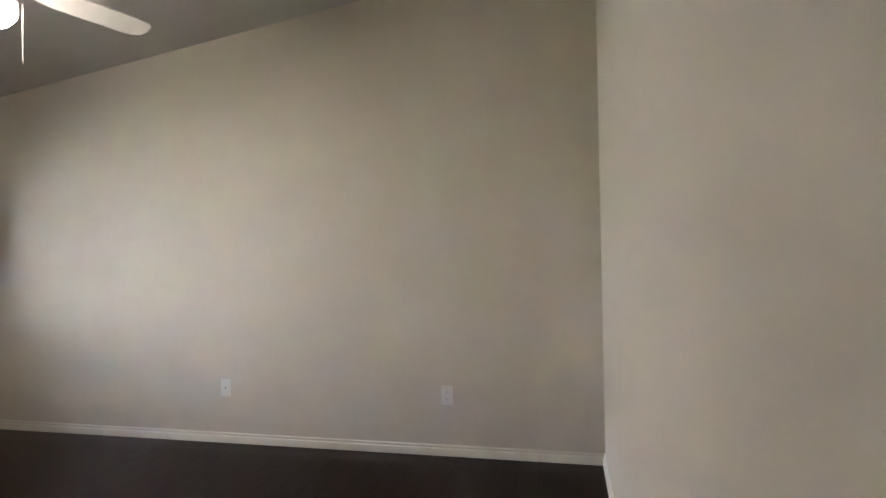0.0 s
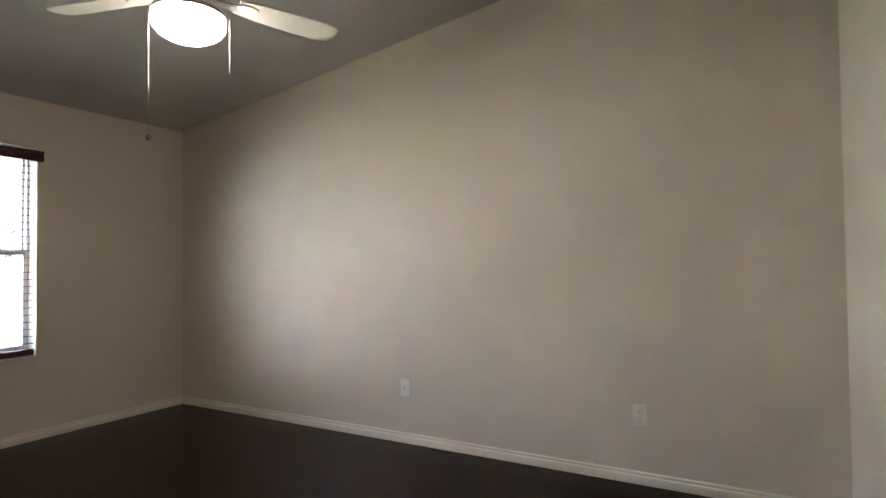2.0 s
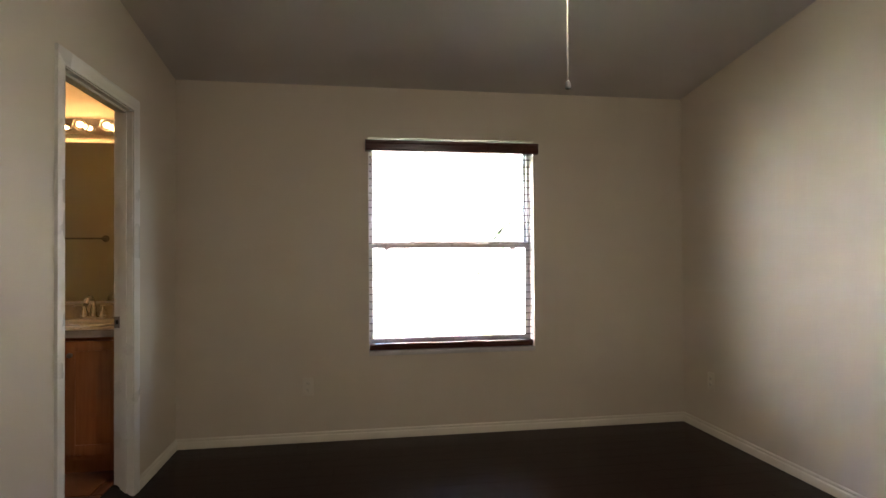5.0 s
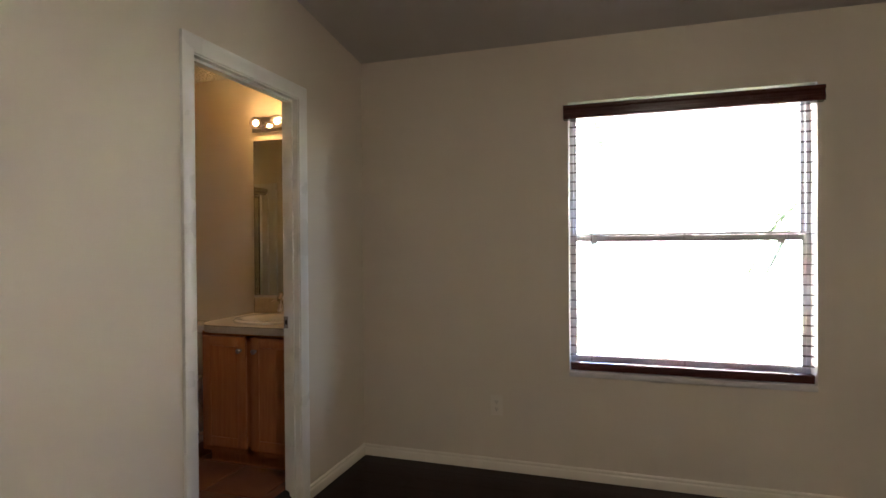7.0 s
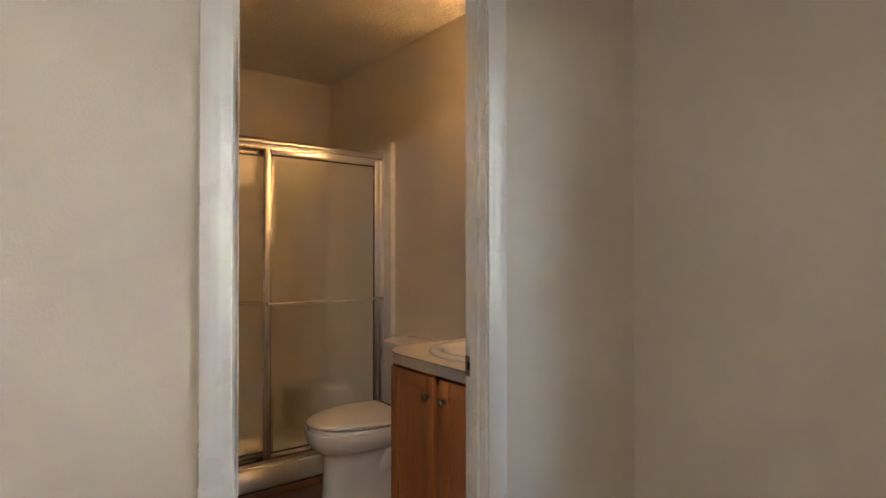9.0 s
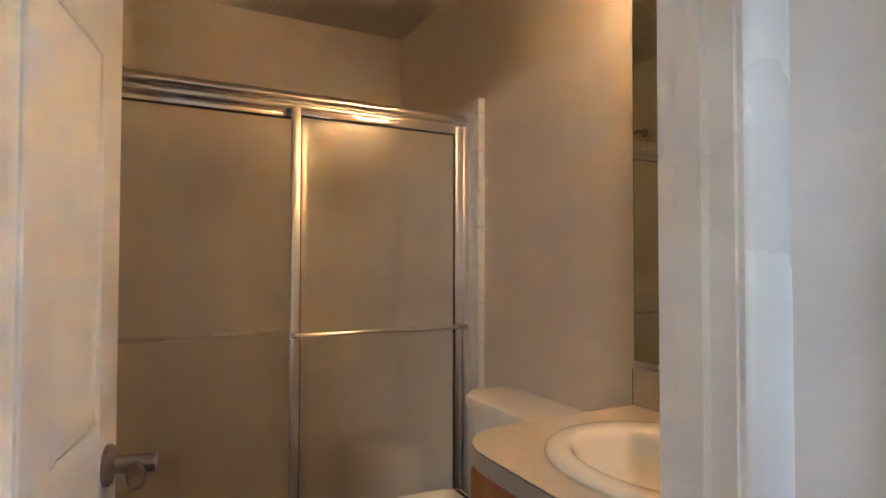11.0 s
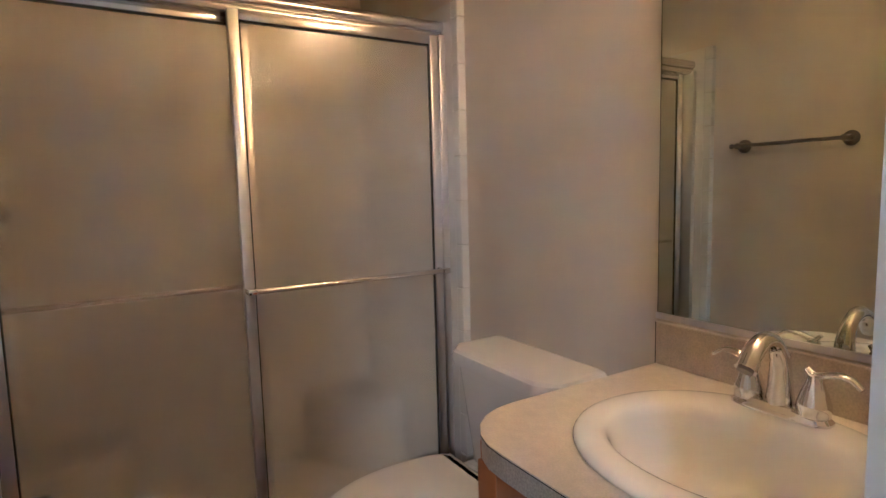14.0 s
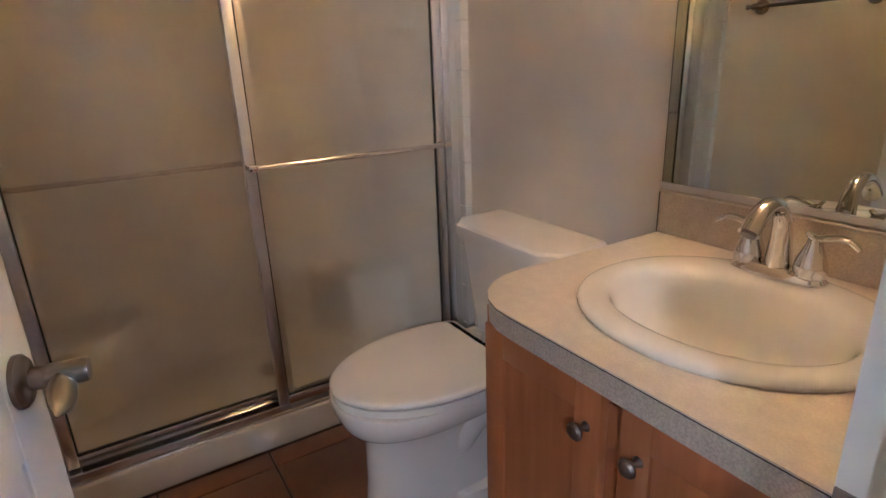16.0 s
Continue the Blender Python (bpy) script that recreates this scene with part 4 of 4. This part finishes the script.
for i in range(13):
    a = 2 * math.pi * i / 13 + rnd.uniform(-0.15, 0.15)
    L, up = rnd.uniform(1.1, 1.5), rnd.uniform(0.1, 0.9)
    spine = curve_points([(0, 0, 1.9), (0.35 * L * math.cos(a), 0.35 * L * math.sin(a), 1.9 + 0.35 * up), (0.75 * L * math.cos(a), 0.75 * L * math.sin(a), 1.85 + 0.25 * up - 0.1),
                          (L * math.cos(a), L * math.sin(a), 1.5 + 0.1 * up - 0.25)], 6)
    bm = tube(spine, [0.014] * len(spine), 5)
    for j, p in enumerate(spine[2:]):
        for s in (-1, 1):
            q = p + Vector((-math.sin(a) * s * 0.26 + math.cos(a) * 0.16, math.cos(a) * s * 0.26 + math.sin(a) * 0.16, -0.16))
            mid = (p + q) / 2 + Vector((0, 0, 0.02))
            wv = Vector((math.cos(a), math.sin(a), 0)) * 0.016
            bm.faces.new([bm.verts.new(v) for v in (p - wv, mid - wv, q, mid + wv, p + wv)])
    part("frond", bm, M_PALM, palm)

# ---- floor pieces ----
rnd = random.Random(7)
PW, PL = 0.125, 1.2
shared = {}
y = S
while y < -0.001:
    y1 = min(y + PW, 0)
    x = -rnd.uniform(0.1, 1.1)
    while x < W:
        a, b = max(x, 0), min(x + PL, W)
        key = (round(b - a, 4), round(y1 - y, 4))
        if key not in shared:
            ob = part("plank", box((0, 0, 0), (b - a - 0.0008, y1 - y - 0.0008, 0.009), 0.0004, 1), M_PLANK, floor)
            shared[key] = ob.data
        else:
            ob = new("plank", shared[key])
            ob.parent = floor
        ob.location = (a + 0.0004, y + 0.0004, -0.009)
        x += PL
    y = y1
TSZ = 0.335
shared = {}
gx = -1.49 - TSZ
while gx < -0.12:
    x, x1 = max(gx, SF + 0.024), min(gx + TSZ, -0.0905)
    y = -0.856 - 2 * TSZ
    while y < BN:
        a, b = max(y, BS), min(y + TSZ, BN)
        key = (round(x1 - x, 4), round(b - a, 4))
        if b - a > 0.02:
            if key not in shared:
                ob = part("floor_tile", box((0, 0, 0), (x1 - x - 0.007, b - a - 0.007, 0.008), 0.0025, 2), M_TILE, bath_floor)
                shared[key] = ob.data
            else:
                ob = new("floor_tile", shared[key])
                ob.parent = bath_floor
            ob.location = (x + 0.0035, a + 0.0035, FB - 0.008)
        y += TSZ
    gx += TSZ
